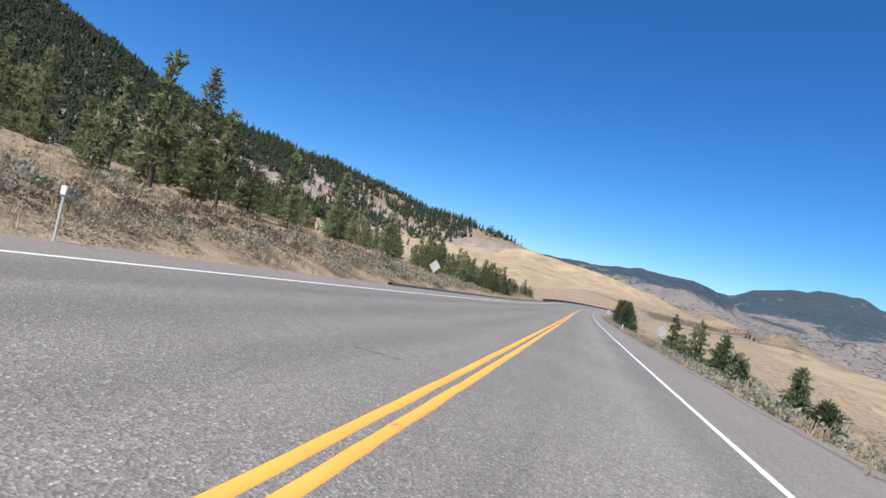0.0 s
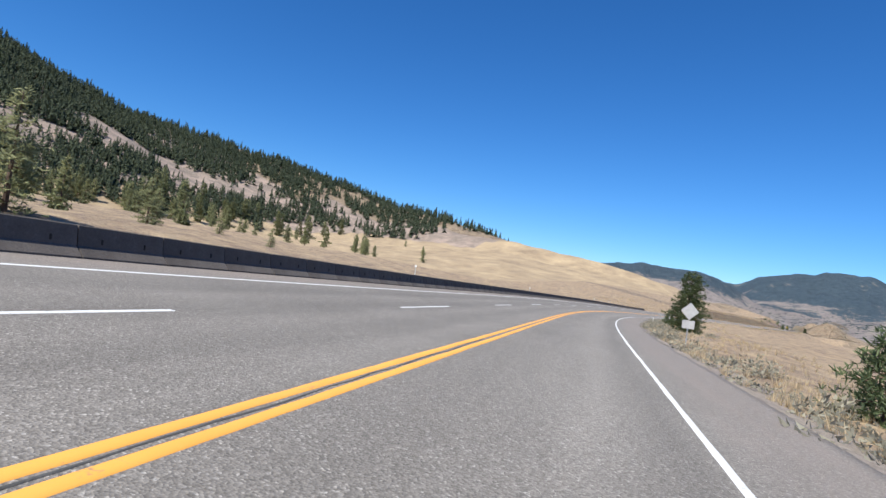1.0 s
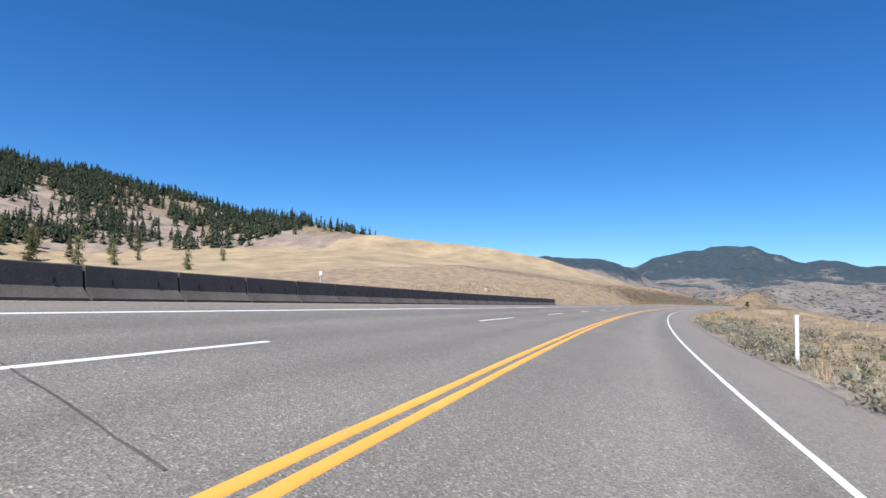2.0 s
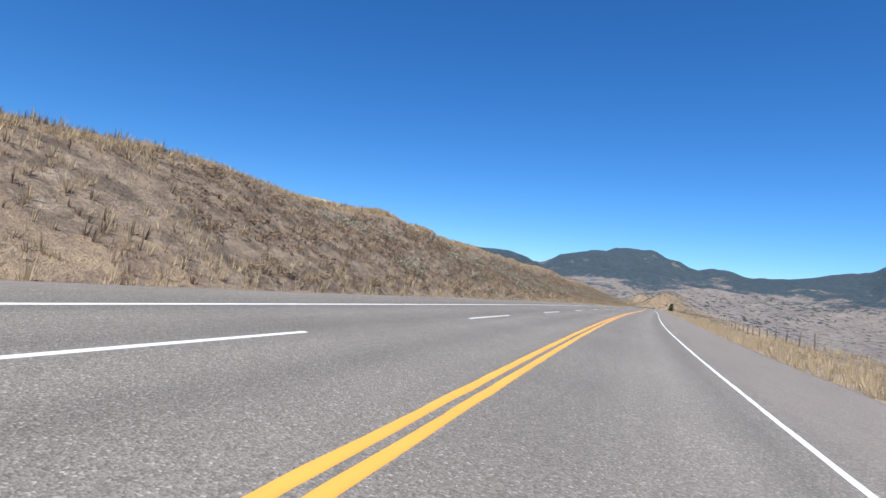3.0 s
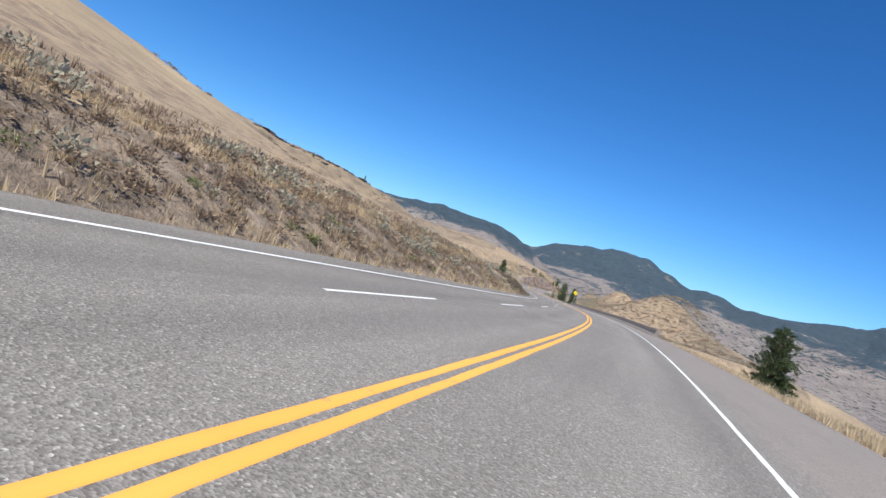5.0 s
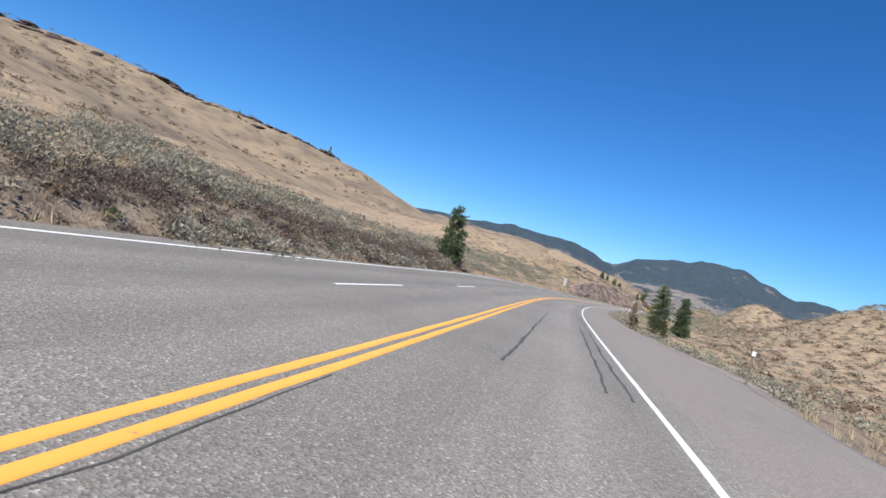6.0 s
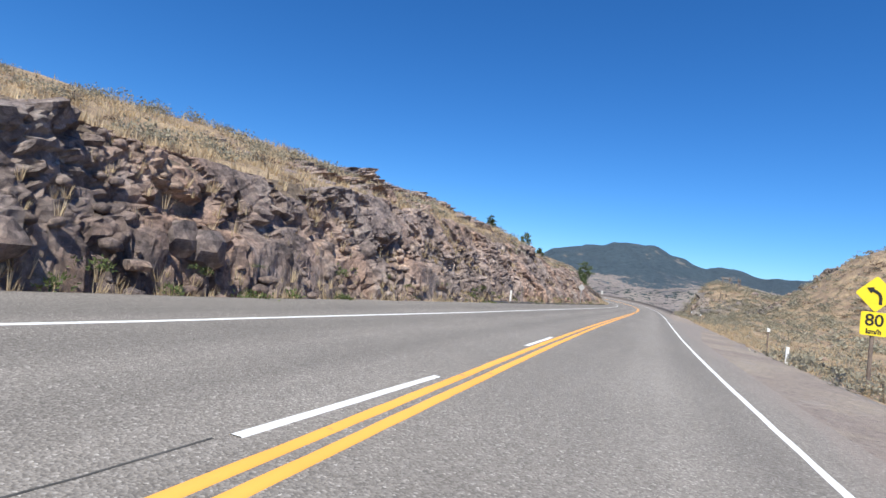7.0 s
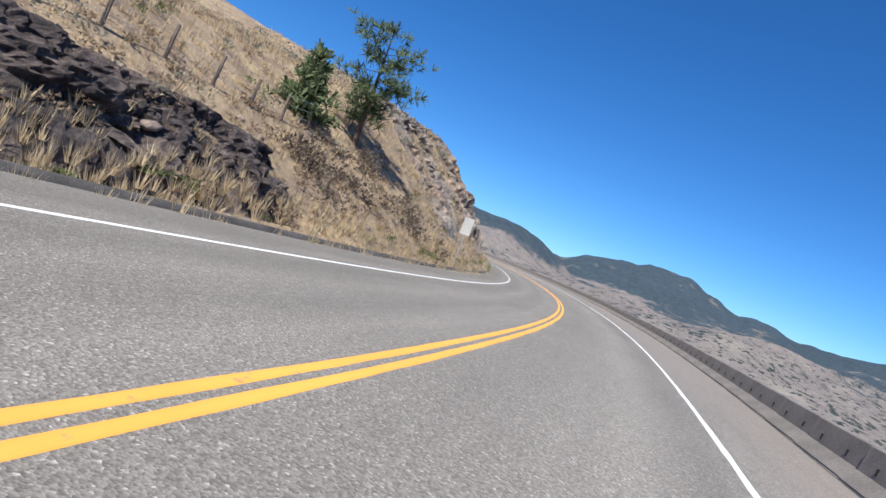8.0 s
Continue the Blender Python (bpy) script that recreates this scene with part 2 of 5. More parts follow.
def mountain_material():
    m, nt, b, c = material("forest tinted for haze, and scree", 1.0)
    sep = nt.nodes.new("ShaderNodeSeparateXYZ")
    nt.links.new(c, sep.inputs[0])
    big = tex(nt, "noise", 420, c, 8, 0.7)
    small = tex(nt, "noise", 34, c, 6, 0.8)
    high = maths(nt, "MULTIPLY", maths(nt, "ADD", sep.outputs[2], 0.0), 1 / (330 * U))
    f = maths(nt, "ADD", maths(nt, "ADD", high, maths(nt, "MULTIPLY", big, 1.7)), maths(nt, "MULTIPLY", small, 0.9))
    cover = ramp(nt, maths(nt, "MULTIPLY", f, 0.5), [(0.735, (0, 0, 0)), (0.80, (1, 1, 1))])
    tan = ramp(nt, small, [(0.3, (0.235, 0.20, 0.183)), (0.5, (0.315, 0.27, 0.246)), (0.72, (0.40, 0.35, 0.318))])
    # forest colour shifted to blue-grey, with the haze of distance painted in
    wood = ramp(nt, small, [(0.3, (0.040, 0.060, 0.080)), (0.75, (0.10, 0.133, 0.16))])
    pale = tex(nt, "noise", 110, c, 6, 0.7)
    tan = mixed(nt, ramp(nt, pale, [(0.48, (0, 0, 0)), (0.66, (0.8, 0.8, 0.8))]), tan, (0.42, 0.37, 0.31))
    # single trees and clumps on the bare lower slopes, and pale clearings in the forest
    clump = tex(nt, "noise", 16, c, 3, 0.7)
    trees = ramp(nt, maths(nt, "ADD", maths(nt, "MULTIPLY", clump, 0.7), maths(nt, "MULTIPLY", big, 0.35)), [(0.56, (0, 0, 0)), (0.61, (1, 1, 1))])
    tan = mixed(nt, trees, tan, (0.04, 0.06, 0.055))
    clear = tex(nt, "noise", 260, c, 5, 0.65)
    bare = ramp(nt, clear, [(0.62, (0, 0, 0)), (0.66, (1, 1, 1))])
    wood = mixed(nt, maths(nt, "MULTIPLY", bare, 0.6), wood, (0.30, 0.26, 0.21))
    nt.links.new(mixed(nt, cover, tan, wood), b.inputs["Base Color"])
    bump(nt, b, maths(nt, "ADD", small, clump), 1.0, 22)
    return m


def leaf_material(name, dark, light):
    m, nt, b, c = material(name, 0.75)
    g = nt.nodes.new("ShaderNodeNewGeometry").outputs["Random Per Island"]
    o = nt.nodes.new("ShaderNodeObjectInfo").outputs["Random"]
    f = maths(nt, "ADD", maths(nt, "MULTIPLY", g, 0.75), maths(nt, "MULTIPLY", o, 0.25))
    col = ramp(nt, f, [(0.0, dark), (1.0, light)])
    nt.links.new(col, b.inputs["Base Color"])
    # thin leaves let some of the light through
    thin = nt.nodes.new("ShaderNodeBsdfTranslucent")
    nt.links.new(col, thin.inputs["Color"])
    both = nt.nodes.new("ShaderNodeMixShader")
    both.inputs[0].default_value = 0.4
    nt.links.new(b.outputs[0], both.inputs[1])
    nt.links.new(thin.outputs[0], both.inputs[2])
    nt.links.new(both.outputs[0], nt.nodes["Material Output"].inputs["Surface"])
    return m


def rock_material(name, stops):
    m, nt, b, c = material(name, 0.95)
    n1 = tex(nt, "noise", 2.2, c, 8, 0.75)
    n2 = tex(nt, "noise", 0.22, c, 8, 0.85)
    nz = nt.nodes.new("ShaderNodeTexNoise")
    nz.inputs["Scale"].default_value = 1 / (0.6 * U)
    nz.inputs["Detail"].default_value = 4.0
    nt.links.new(c, nz.inputs["Vector"])
    wob = nt.nodes.new("ShaderNodeVectorMath")
    wob.operation = "MULTIPLY_ADD"
    nt.links.new(nz.outputs["Color"], wob.inputs[0])
    wob.inputs[1].default_value = (0.3 * U, 0.3 * U, 0.5 * U)
    nt.links.new(c, wob.inputs[2])

    def chips(metres):
        vo = nt.nodes.new("ShaderNodeTexVoronoi")
        vo.inputs["Scale"].default_value = 1 / (metres * U)
        nt.links.new(wob.outputs[0], vo.inputs["Vector"])
        sep = nt.nodes.new("ShaderNodeSeparateColor")
        nt.links.new(vo.outputs["Color"], sep.inputs[0])
        return sep.outputs[0], sep.outputs[1]

    big, big_h = chips(0.34)
    small, small_h = chips(0.11)
    f = maths(nt, "ADD", maths(nt, "MULTIPLY", n1, 0.62), maths(nt, "MULTIPLY", n2, 0.4))
    col = ramp(nt, f, stops)
    col = mixed(nt, 0.5, col, ramp(nt, big, [(0.0, (0.22, 0.22, 0.23)), (1.0, (0.74, 0.72, 0.70))]), "OVERLAY")
    col = mixed(nt, 0.4, col, ramp(nt, small, [(0.0, (0.2, 0.2, 0.2)), (0.8, (0.6, 0.59, 0.58)), (1.0, (0.85, 0.84, 0.82))]), "OVERLAY")
    # rusty and purplish-grey zones
    zone = tex(nt, "noise", 6.0, c, 5, 0.65)
    col = mixed(nt, 0.8, col, ramp(nt, zone, [(0.38, (0.40, 0.42, 0.45)), (0.5, (0.50, 0.49, 0.485)), (0.62, (0.60, 0.50, 0.42))]), "OVERLAY")
    nt.links.new(col, b.inputs["Base Color"])
    h = maths(nt, "ADD", maths(nt, "ADD", big_h, maths(nt, "MULTIPLY", small_h, 0.4)), maths(nt, "MULTIPLY", n2, 0.8))
    bump(nt, b, h, 0.9, 0.13)
    return m


ASPHALT = asphalt_material()
YELLOW = paint_material("yellow road paint", (0.80, 0.385, 0.065), 0.8)
WHITE = paint_material("white road paint", (0.70, 0.69, 0.67), 0.8)
TAR = simple("crack sealer", [(0.3, (0.05, 0.048, 0.046)), (0.7, (0.10, 0.096, 0.092))], 0.6)
CURB = simple("dark asphalt curb", [(0.3, (0.05, 0.046, 0.043)), (0.7, (0.11, 0.10, 0.095))], 0.8)
VERGE = ground_material("gravel and dry grass", (0.235, 0.195, 0.17), (0.31, 0.262, 0.21), (0.28, 0.242, 0.212), 3.0)
SLOPE_M = ground_material("dry grass slope", (0.128, 0.099, 0.073), (0.258, 0.197, 0.14), (0.325, 0.26, 0.19), 1.1, (0.40, 0.58))
MEADOW = ground_material("golden meadow", (0.225, 0.17, 0.113), (0.425, 0.328, 0.20), (0.37, 0.288, 0.19), 16.0, (0.30, 0.66))
GRASS = ground_material("dry golden grass bank", (0.215, 0.158, 0.112), (0.39, 0.295, 0.183), (0.32, 0.25, 0.17), 1.6, (0.40, 0.62))
HILL = ground_material("stony dry hillside", (0.145, 0.112, 0.083), (0.29, 0.222, 0.142), (0.225, 0.178, 0.125), 9.0, (0.36, 0.6))
STONY = ground_material("stony forest slope", (0.19, 0.155, 0.125), (0.33, 0.255, 0.205), (0.36, 0.30, 0.25), 18.0)
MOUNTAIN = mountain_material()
ROCK = rock_material("volcanic rock", [(0.40, (0.085, 0.069, 0.063)), (0.47, (0.225, 0.183, 0.164)), (0.54, (0.335, 0.27, 0.233)), (0.64, (0.48, 0.42, 0.36))])
GREYROCK = rock_material("grey weathered rock", [(0.40, (0.08, 0.07, 0.062)), (0.48, (0.19, 0.165, 0.143)), (0.55, (0.29, 0.252, 0.217)), (0.64, (0.40, 0.36, 0.31))])
# dark rock, its colour deepened further for the shade of the overhang
SHADED_DARK_ROCK = rock_material("dark rock, deepened for shade", [(0.40, (0.03, 0.025, 0.025)), (0.5, (0.095, 0.077, 0.072)), (0.58, (0.18, 0.147, 0.132)), (0.68, (0.30, 0.255, 0.22))])
# weathered concrete coloured darker to carry the shade on the meadow barriers
SHADE_CONCRETE = simple("concrete darkened for shade", [(0.3, (0.075, 0.064, 0.057)), (0.7, (0.145, 0.125, 0.11))], 1.5, 0.95, 0.05, 0.4)
CONCRETE = simple("weathered concrete", [(0.3, (0.16, 0.14, 0.125)), (0.7, (0.28, 0.25, 0.22))], 1.5, 0.9, 0.05, 0.4)
DARK = simple("dark hole", [(0.3, (0.02, 0.02, 0.02)), (0.7, (0.03, 0.03, 0.03))], 0.5)
BARK = simple("pine bark", [(0.3, (0.06, 0.04, 0.03)), (0.7, (0.17, 0.12, 0.085))], 0.5, 0.95, 0.06)
NEEDLE = leaf_material("pine needles", (0.082, 0.102, 0.045), (0.36, 0.36, 0.175))
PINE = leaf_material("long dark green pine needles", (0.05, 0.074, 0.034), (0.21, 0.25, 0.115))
NEEDLE_FAR = leaf_material("distant pine needles", (0.033, 0.048, 0.028), (0.10, 0.118, 0.066))
SAGE = leaf_material("sagebrush", (0.15, 0.138, 0.098), (0.49, 0.455, 0.34))
STRAW = leaf_material("dry grass blades", (0.42, 0.322, 0.19), (0.75, 0.612, 0.40))
DARKBRUSH = leaf_material("dark withered brush", (0.085, 0.066, 0.052), (0.27, 0.21, 0.155))
BROWNSH = leaf_material("dry brown brush", (0.19, 0.14, 0.10), (0.40, 0.30, 0.20))
GREEN = leaf_material("green shrub leaves", (0.07, 0.10, 0.03), (0.22, 0.25, 0.09))
WOOD = simple("grey fence wood", [(0.3, (0.12, 0.09, 0.07)), (0.7, (0.26, 0.21, 0.17))], 0.4, 0.9, 0.05)
STEEL = simple("galvanised steel", [(0.3, (0.36, 0.36, 0.36)), (0.7, (0.52, 0.52, 0.51))], 0.5, 0.5, 0.05, 0.1, metal=0.6)
SIGNBACK = simple("bare aluminium", [(0.3, (0.43, 0.42, 0.395)), (0.7, (0.56, 0.545, 0.515))], 0.6, 0.55, 0.05, 0.1, metal=0.2)
SIGNYELLOW = simple("yellow sign sheeting", [(0.3, (0.82, 0.62, 0.015)), (0.7, (0.90, 0.70, 0.02))], 0.8, 0.5, 0.1, 0.05)
BLACK = simple("black sign print", [(0.3, (0.012, 0.012, 0.012)), (0.7, (0.03, 0.03, 0.03))], 0.5, 0.6)
PLASTIC = simple("white plastic", [(0.3, (0.68, 0.66, 0.62)), (0.7, (0.80, 0.79, 0.76))], 0.6, 0.6, 0.08, 0.1)


# ---- mesh helpers ----
def sheet(name, verts, faces, mat, smooth=True, uv=None, parent=None):
    """One mesh object from true-metre vertices in the world."""
    me = bpy.data.meshes.new(name)
    v = np.asarray(verts, float) * U
    me.from_pydata(v, [], faces)
    me.materials.append(mat)
    if smooth:
        me.shade_smooth()
    if uv is not None:
        layer = me.uv_layers.new(name="UVMap")
        idx = np.empty(len(me.loops), dtype=np.int32)
        me.loops.foreach_get("vertex_index", idx)
        layer.data.foreach_set("uv", np.asarray(uv, float)[idx].ravel())
    ob = new(name, me)
    if parent:
        ob.parent = parent
    return ob


def quads_down(nu, nv):
    i = np.arange((nu - 1) * nv).reshape(nu - 1, nv)[:, :-1].ravel()
    return np.stack([i, i + nv, i + nv + 1, i + 1], 1).tolist()


def part(name, bm, mat, parent=None, label=""):
    """Links a bmesh in true metres as one mesh object under a thing or a part."""
    me = bpy.data.meshes.new(name)
    for v in bm.verts:
        v.co *= U
    bm.to_mesh(me)
    bm.free()
    me.materials.append(mat)
    ob = new(name, me)
    if parent:
        ob.parent = parent
    return tagged(ob, label)


def thing(name, label, category, group=""):
    return tagged(new(name), label, category, group)


def box(bm, c, size, bevel=0.0, m=None):
    r = bmesh.ops.create_cube(bm, size=1.0)
    vs = r["verts"]
    bmesh.ops.scale(bm, vec=size, verts=vs)
    bmesh.ops.translate(bm, vec=c, verts=vs)
    if m is not None:
        bmesh.ops.transform(bm, matrix=m, verts=vs)
    if bevel:
        es = list({e for v in vs for e in v.link_edges})
        bmesh.ops.bevel(bm, geom=es, offset=bevel, segments=1, affect="EDGES")
    return bm


def tube(bm, a, b, r0, r1, n=8):
    a, b = Vector(a), Vector(b)
    q = (b - a).to_track_quat("Z", "Y").to_matrix().to_4x4()
    r = bmesh.ops.create_cone(bm, cap_ends=True, segments=n, radius1=r0, radius2=r1, depth=(b - a).length)
    bmesh.ops.transform(bm, matrix=Matrix.Translation((a + b) / 2) @ q, verts=r["verts"])
    return bm


def place(s, o, dz=0.0, turn=0.0, h=None):
    """The pose of a thing at station s, offset o, on the ground, facing along the road plus turn degrees."""
    x, y, _ = (float(v) for v in road(s, o))
    z = float(height(np.array([s]), np.array([o]))[0]) if h is None else h
    hd = float(np.interp(s, ST, HEAD))
    return Matrix.Translation(Vector((x, y, z + dz)) * U) @ Euler((0, 0, hd + radians(turn))).to_matrix().to_4x4()


def vnoise(x, y, seed=0):
    """Smooth value noise in -1..1 on arrays."""
    x, y = np.asarray(x, float), np.asarray(y, float)
    xi, yi = np.floor(x).astype(np.int64), np.floor(y).astype(np.int64)
    fx, fy = x - xi, y - yi
    fx, fy = fx * fx * (3 - 2 * fx), fy * fy * (3 - 2 * fy)

    def h(a, b):
        n = (a * 374761393 + b * 668265263 + seed * 1274126177) & 0xFFFFFFFF
        n = ((n ^ (n >> 13)) * 1274126177) & 0xFFFFFFFF
        return ((n ^ (n >> 16)) & 0xFFFF) / 32767.5 - 1

    a = h(xi, yi) * (1 - fx) + h(xi + 1, yi) * fx
    b = h(xi, yi + 1) * (1 - fx) + h(xi + 1, yi + 1) * fx
    return a * (1 - fy) + b * fy


def fbm(x, y, octaves=4, seed=0):
    t, amp, tot = 0, 1.0, 0
    for k in range(octaves):
        t = t + amp * vnoise(x * 2 ** k, y * 2 ** k, seed + k)
        tot += amp
        amp *= 0.5
    return t / tot


def ease(x, a, b):
    t = np.clip((x - a) / (b - a), 0, 1)
    return t * t * (3 - 2 * t)


# ---- the lie of the land ----
def table(rows):
    a = np.array(rows, float)
    return lambda s, k: np.interp(s, a[:, 0], a[:, k])


# station, foot of the slope, its rise, height of its crest, rise beyond the crest
LEFT = table([(-60, 8.5, .40, 1.6, .16), (120, 9, .2, .4, .06), (345, 9.5, .1, .2, .05), (390, 8, .35, 1.5, .12),
              (430, 7.4, .62, 3.8, .14), (463, 7.2, .62, 4.7, .14), (640, 7.2, .62, 4.5, .14), (668, 7.2, .62, 3.3, .14), (700, 7, .55, 1.6, .2),
              (800, 6.8, .65, 1.4, .17), (850, 7, .5, .8, .14), (900, 9.5, .3, 1.0, .08), (938, 9, .42, 2.6, .06), (962, 7.6, .7, 3.4, .08),
              (980, 7.0, 1.15, 3.0, .22), (1000, 7.0, 1.2, 4.6, .3), (1024, 7.0, 1.2, 5.9, .3), (1052, 7.1, 1.2, 4.9, .26), (1075, 7.2, 1.2, 5.6, .26), (1092, 7.4, .8, 4.2, .24), (1130, 6.6, .62, 5.8, .16), (1160, 6.2, 1.2, 9.4, .22)])
# station, edge of the shoulder, fall beyond it, width of that bank, fall further out
RIGHT = table([(-60, 6.4, -.16, 30, -.16), (110, 6.2, -.14, 30, -.14), (150, 6.0, -.05, 30, -.06), (280, 5.9, .04, 10, -.02), (345, 5.9, .13, 9, -.05), (400, 6.8, .08, 8, -.2),
               (470, 8.0, .03, 6, -.45), (680, 8.6, .02, 6, -.45), (740, 7.0, -.3, 12, -.3), (835, 7.2, -.3, 16, -.08), (850, 9.8, -.15, 14, .02),
               (905, 6.2, -.28, 10, .05), (960, 7.0, -.16, 10, .07), (1040, 6.6, .05, 8, .12), (1088, 6.8, -.1, 10, -.3), (1150, 7.2, -.5, 30, -.4)])


def height(s, o):
    """Height of the ground beside the road at station s, offset o."""
    s, o = np.asarray(s, float), np.asarray(o, float)
    base = road(s, np.clip(o, -8, 8))[2]
    u = -o
    foot, rise, crest, more = (LEFT(s, k) for k in (1, 2, 3, 4))
    x, y, _ = road(s, o)
    bumpy = 0.25 * fbm(x / 3.0, y / 3.0, 3, 5) + 0.6 * fbm(x / 14.0, y / 14.0, 3, 9)
    d = np.clip(u - foot, 0, None)
    w = crest / np.maximum(rise, .02)
    wide = np.interp(s, [955, 978, 1075, 1095], [60, 11, 14, 60])
    zl = np.minimum(d, w) * rise + np.clip(d - w, 0, wide) * more + np.clip(d - w - wide, 0, None) * .06
    zl = zl + 3.4 * np.exp(-((s - 985) / 22) ** 2 - ((u - 40) / 13) ** 2)
    zl = zl - 0.12 * np.exp(-((u - foot + 0.4) / 0.6) ** 2)
    edge, fall, wide, far = (RIGHT(s, k) for k in (1, 2, 3, 4))
    d = np.clip(o - edge, 0, None)
    zr = np.minimum(d, wide) * fall + np.clip(d - wide, 0, None) * far - 0.10 * ease(o, edge - .3, edge + .4)
    # rocky knoll on the valley side
    zr = zr + 7.6 * ease(o, 7.3, 11) * np.exp(-((s - 1091) / 17) ** 2 - ((o - 19.5) / 11) ** 6) + 11.2 * np.exp(-((s - 1064) / 15) ** 2 - ((o - 31) / 11) ** 2)
    zr = zr + 14 * np.exp(-((s - 985) / 45) ** 2 - ((o - 58) / 20) ** 2)
    zr = zr + 7 * np.exp(-((s - 1058) / 25) ** 2 - ((o - 46) / 16) ** 2)
    side = np.where(o < 0, zl, zr)
    rough = np.where(o < 0, ease(u, foot, foot + 3), ease(o, edge + .3, edge + 4))
    return base - 0.06 + side + bumpy * rough


def nearest(x, y):
    """Station and offset of world points."""
    x, y = np.asarray(x, float).ravel(), np.asarray(y, float).ravel()
    k = slice(None, None, 2)
    px, py, ph, ps = RX[k], RY[k], HEAD[k], ST[k]
    s, o = np.empty(len(x)), np.empty(len(x))
    for i in range(0, len(x), 4000):
        j = slice(i, i + 4000)
        n = np.argmin((x[j, None] - px) ** 2 + (y[j, None] - py) ** 2, 1)
        dx, dy = x[j] - px[n], y[j] - py[n]
        c, sn = np.cos(ph[n]), np.sin(ph[n])
        s[j] = ps[n] + dx * c + dy * sn
        dist = np.hypot(dx, dy)
        o[j] = np.where(dx * sn - dy * c > 0, dist, -dist)
    return s, o


def ridge(x, y, line, width, power=1.4):
    """Height of a hill whose crest follows a line of (x, y, z) and falls off over the width."""
    best = np.full(np.shape(x), -1e9)
    for (ax, ay, az), (bx, by, bz) in zip(line[:-1], line[1:]):
        dx, dy = bx - ax, by - ay
        t = np.clip(((x - ax) * dx + (y - ay) * dy) / (dx * dx + dy * dy), 0, 1)
        d = np.hypot(x - ax - t * dx, y - ay - t * dy)
        z = az + t * (bz - az)
        q = np.clip(1 - d / width, 0, 1)
        best = np.maximum(best, -12 + (z + 12) * q ** power)
    return best


FOREST_HILL = [(100, 830, 300), (450, 720, 232), (605, 653, 187), (747, 590, 138), (859, 544, 135), (922, 422, 113), (930, 265, 74), (875, 175, 60), (789, 100, 38)]
GOLDEN_HILL = [(735, 190, 39), (715, 110, 35), (695, 40, 31), (675, -20, 24), (650, -75, 12), (625, -115, 2)]
ROCK_HILL = [(950, 70, 40), (985, -30, 30), (1010, -85, 22), (1029, -120, 17), (1042, -150, 5)]
END_HILL = [(1110, -160, 8), (1160, -215, 10), (1200, -250, 8)]
# bearing of the far skyline and its elevation
SKYLINE = [(-180, 3), (-120, 5), (-60, 6.5), (-50, 6.2), (-42, 5.3), (-39.5, 4.2), (-36, 3.6), (-33.6, 3.1), (-31, 2.7), (-29.2, 3.2), (-27.7, 3.3), (-26.4, 2.95),
           (-24.3, 3.5), (-22.8, 4.0), (-21, 4.2), (-19, 4.6), (-17.4, 4.35), (-15.8, 4.3), (-13.9, 4.0), (-12.2, 3.0), (-10, 2.9), (15, 2.6), (60, 3), (180, 3)]
NEAR_RIDGE = [(-180, 3.2), (-60, .3), (-16, .3), (-13.2, 1.7), (-11.6, 2.6), (-10, 3.3), (-8, 3.9), (-5, 4.1), (-2, 4.2), (3, 3.7), (15, 3.5), (180, 3.2)]
VIEW = (600.0, -150.0, -6.0)


def land(x, y):
    """Height of the land anywhere in the world."""
    shape = np.shape(x)
    x, y = np.ravel(x), np.ravel(y)
    s, o = nearest(x, y)
    inside = np.clip(s, -20, 1300)
    near = height(inside, np.clip(o, -75, 75))
    zroad = np.interp(inside, ST, RZ)
    left = zroad + 1.5 + 0.03 * np.clip(-o - 40, 0, 400)
    hills = np.maximum.reduce([ridge(x, y, FOREST_HILL, 430, 1.25), ridge(x, y, GOLDEN_HILL, 165, 1.5), ridge(x, y, ROCK_HILL, 95, 1.2), ridge(x, y, END_HILL, 100, 1.2)])
    left = np.maximum(left, hills) + 3 * fbm(x / 60, y / 60, 4, 3) + 1.6 * fbm(x / 28, y / 28, 2, 13) + 5 * fbm(x / 160, y / 160, 3, 6) * ease(-o, 120, 400)
    shelf = np.interp(inside, [0, 130, 200, 340, 430, 700, 830, 900, 1000, 1080, 1120], [30, 30, 90, 90, 20, 20, 30, 60, 75, 45, 20])
    right = zroad - 2 - 85 * ease(o, shelf, shelf + 330) + 2.5 * fbm(x / 50, y / 50, 4, 4)
    far = np.where(o < 0, left, right)
    blend = ease(np.abs(o), 45, 110)
    z = near * (1 - blend) + far * blend
    out = np.hypot(x - VIEW[0], y - VIEW[1])
    return np.where(out > 1500, z * (1 - ease(out, 1500, 2200)) - 85 * ease(out, 1500, 2200), z).reshape(shape)


# rock faces on the hill side: first and last station, and how far up the slope the rock goes
ROCKS = [(961, 1096, ([964, 978, 984, 1000, 1022, 1050, 1080, 1096], [1.8, 3.4, 4.0, 5.2, 5.5, 5.3, 5.9, 4.6]), 0),
         (1103, 1128, ([1103, 1112, 1117, 1121, 1128], [4.4, 4.9, 4.3, 3.4, 1.4]), .4)]


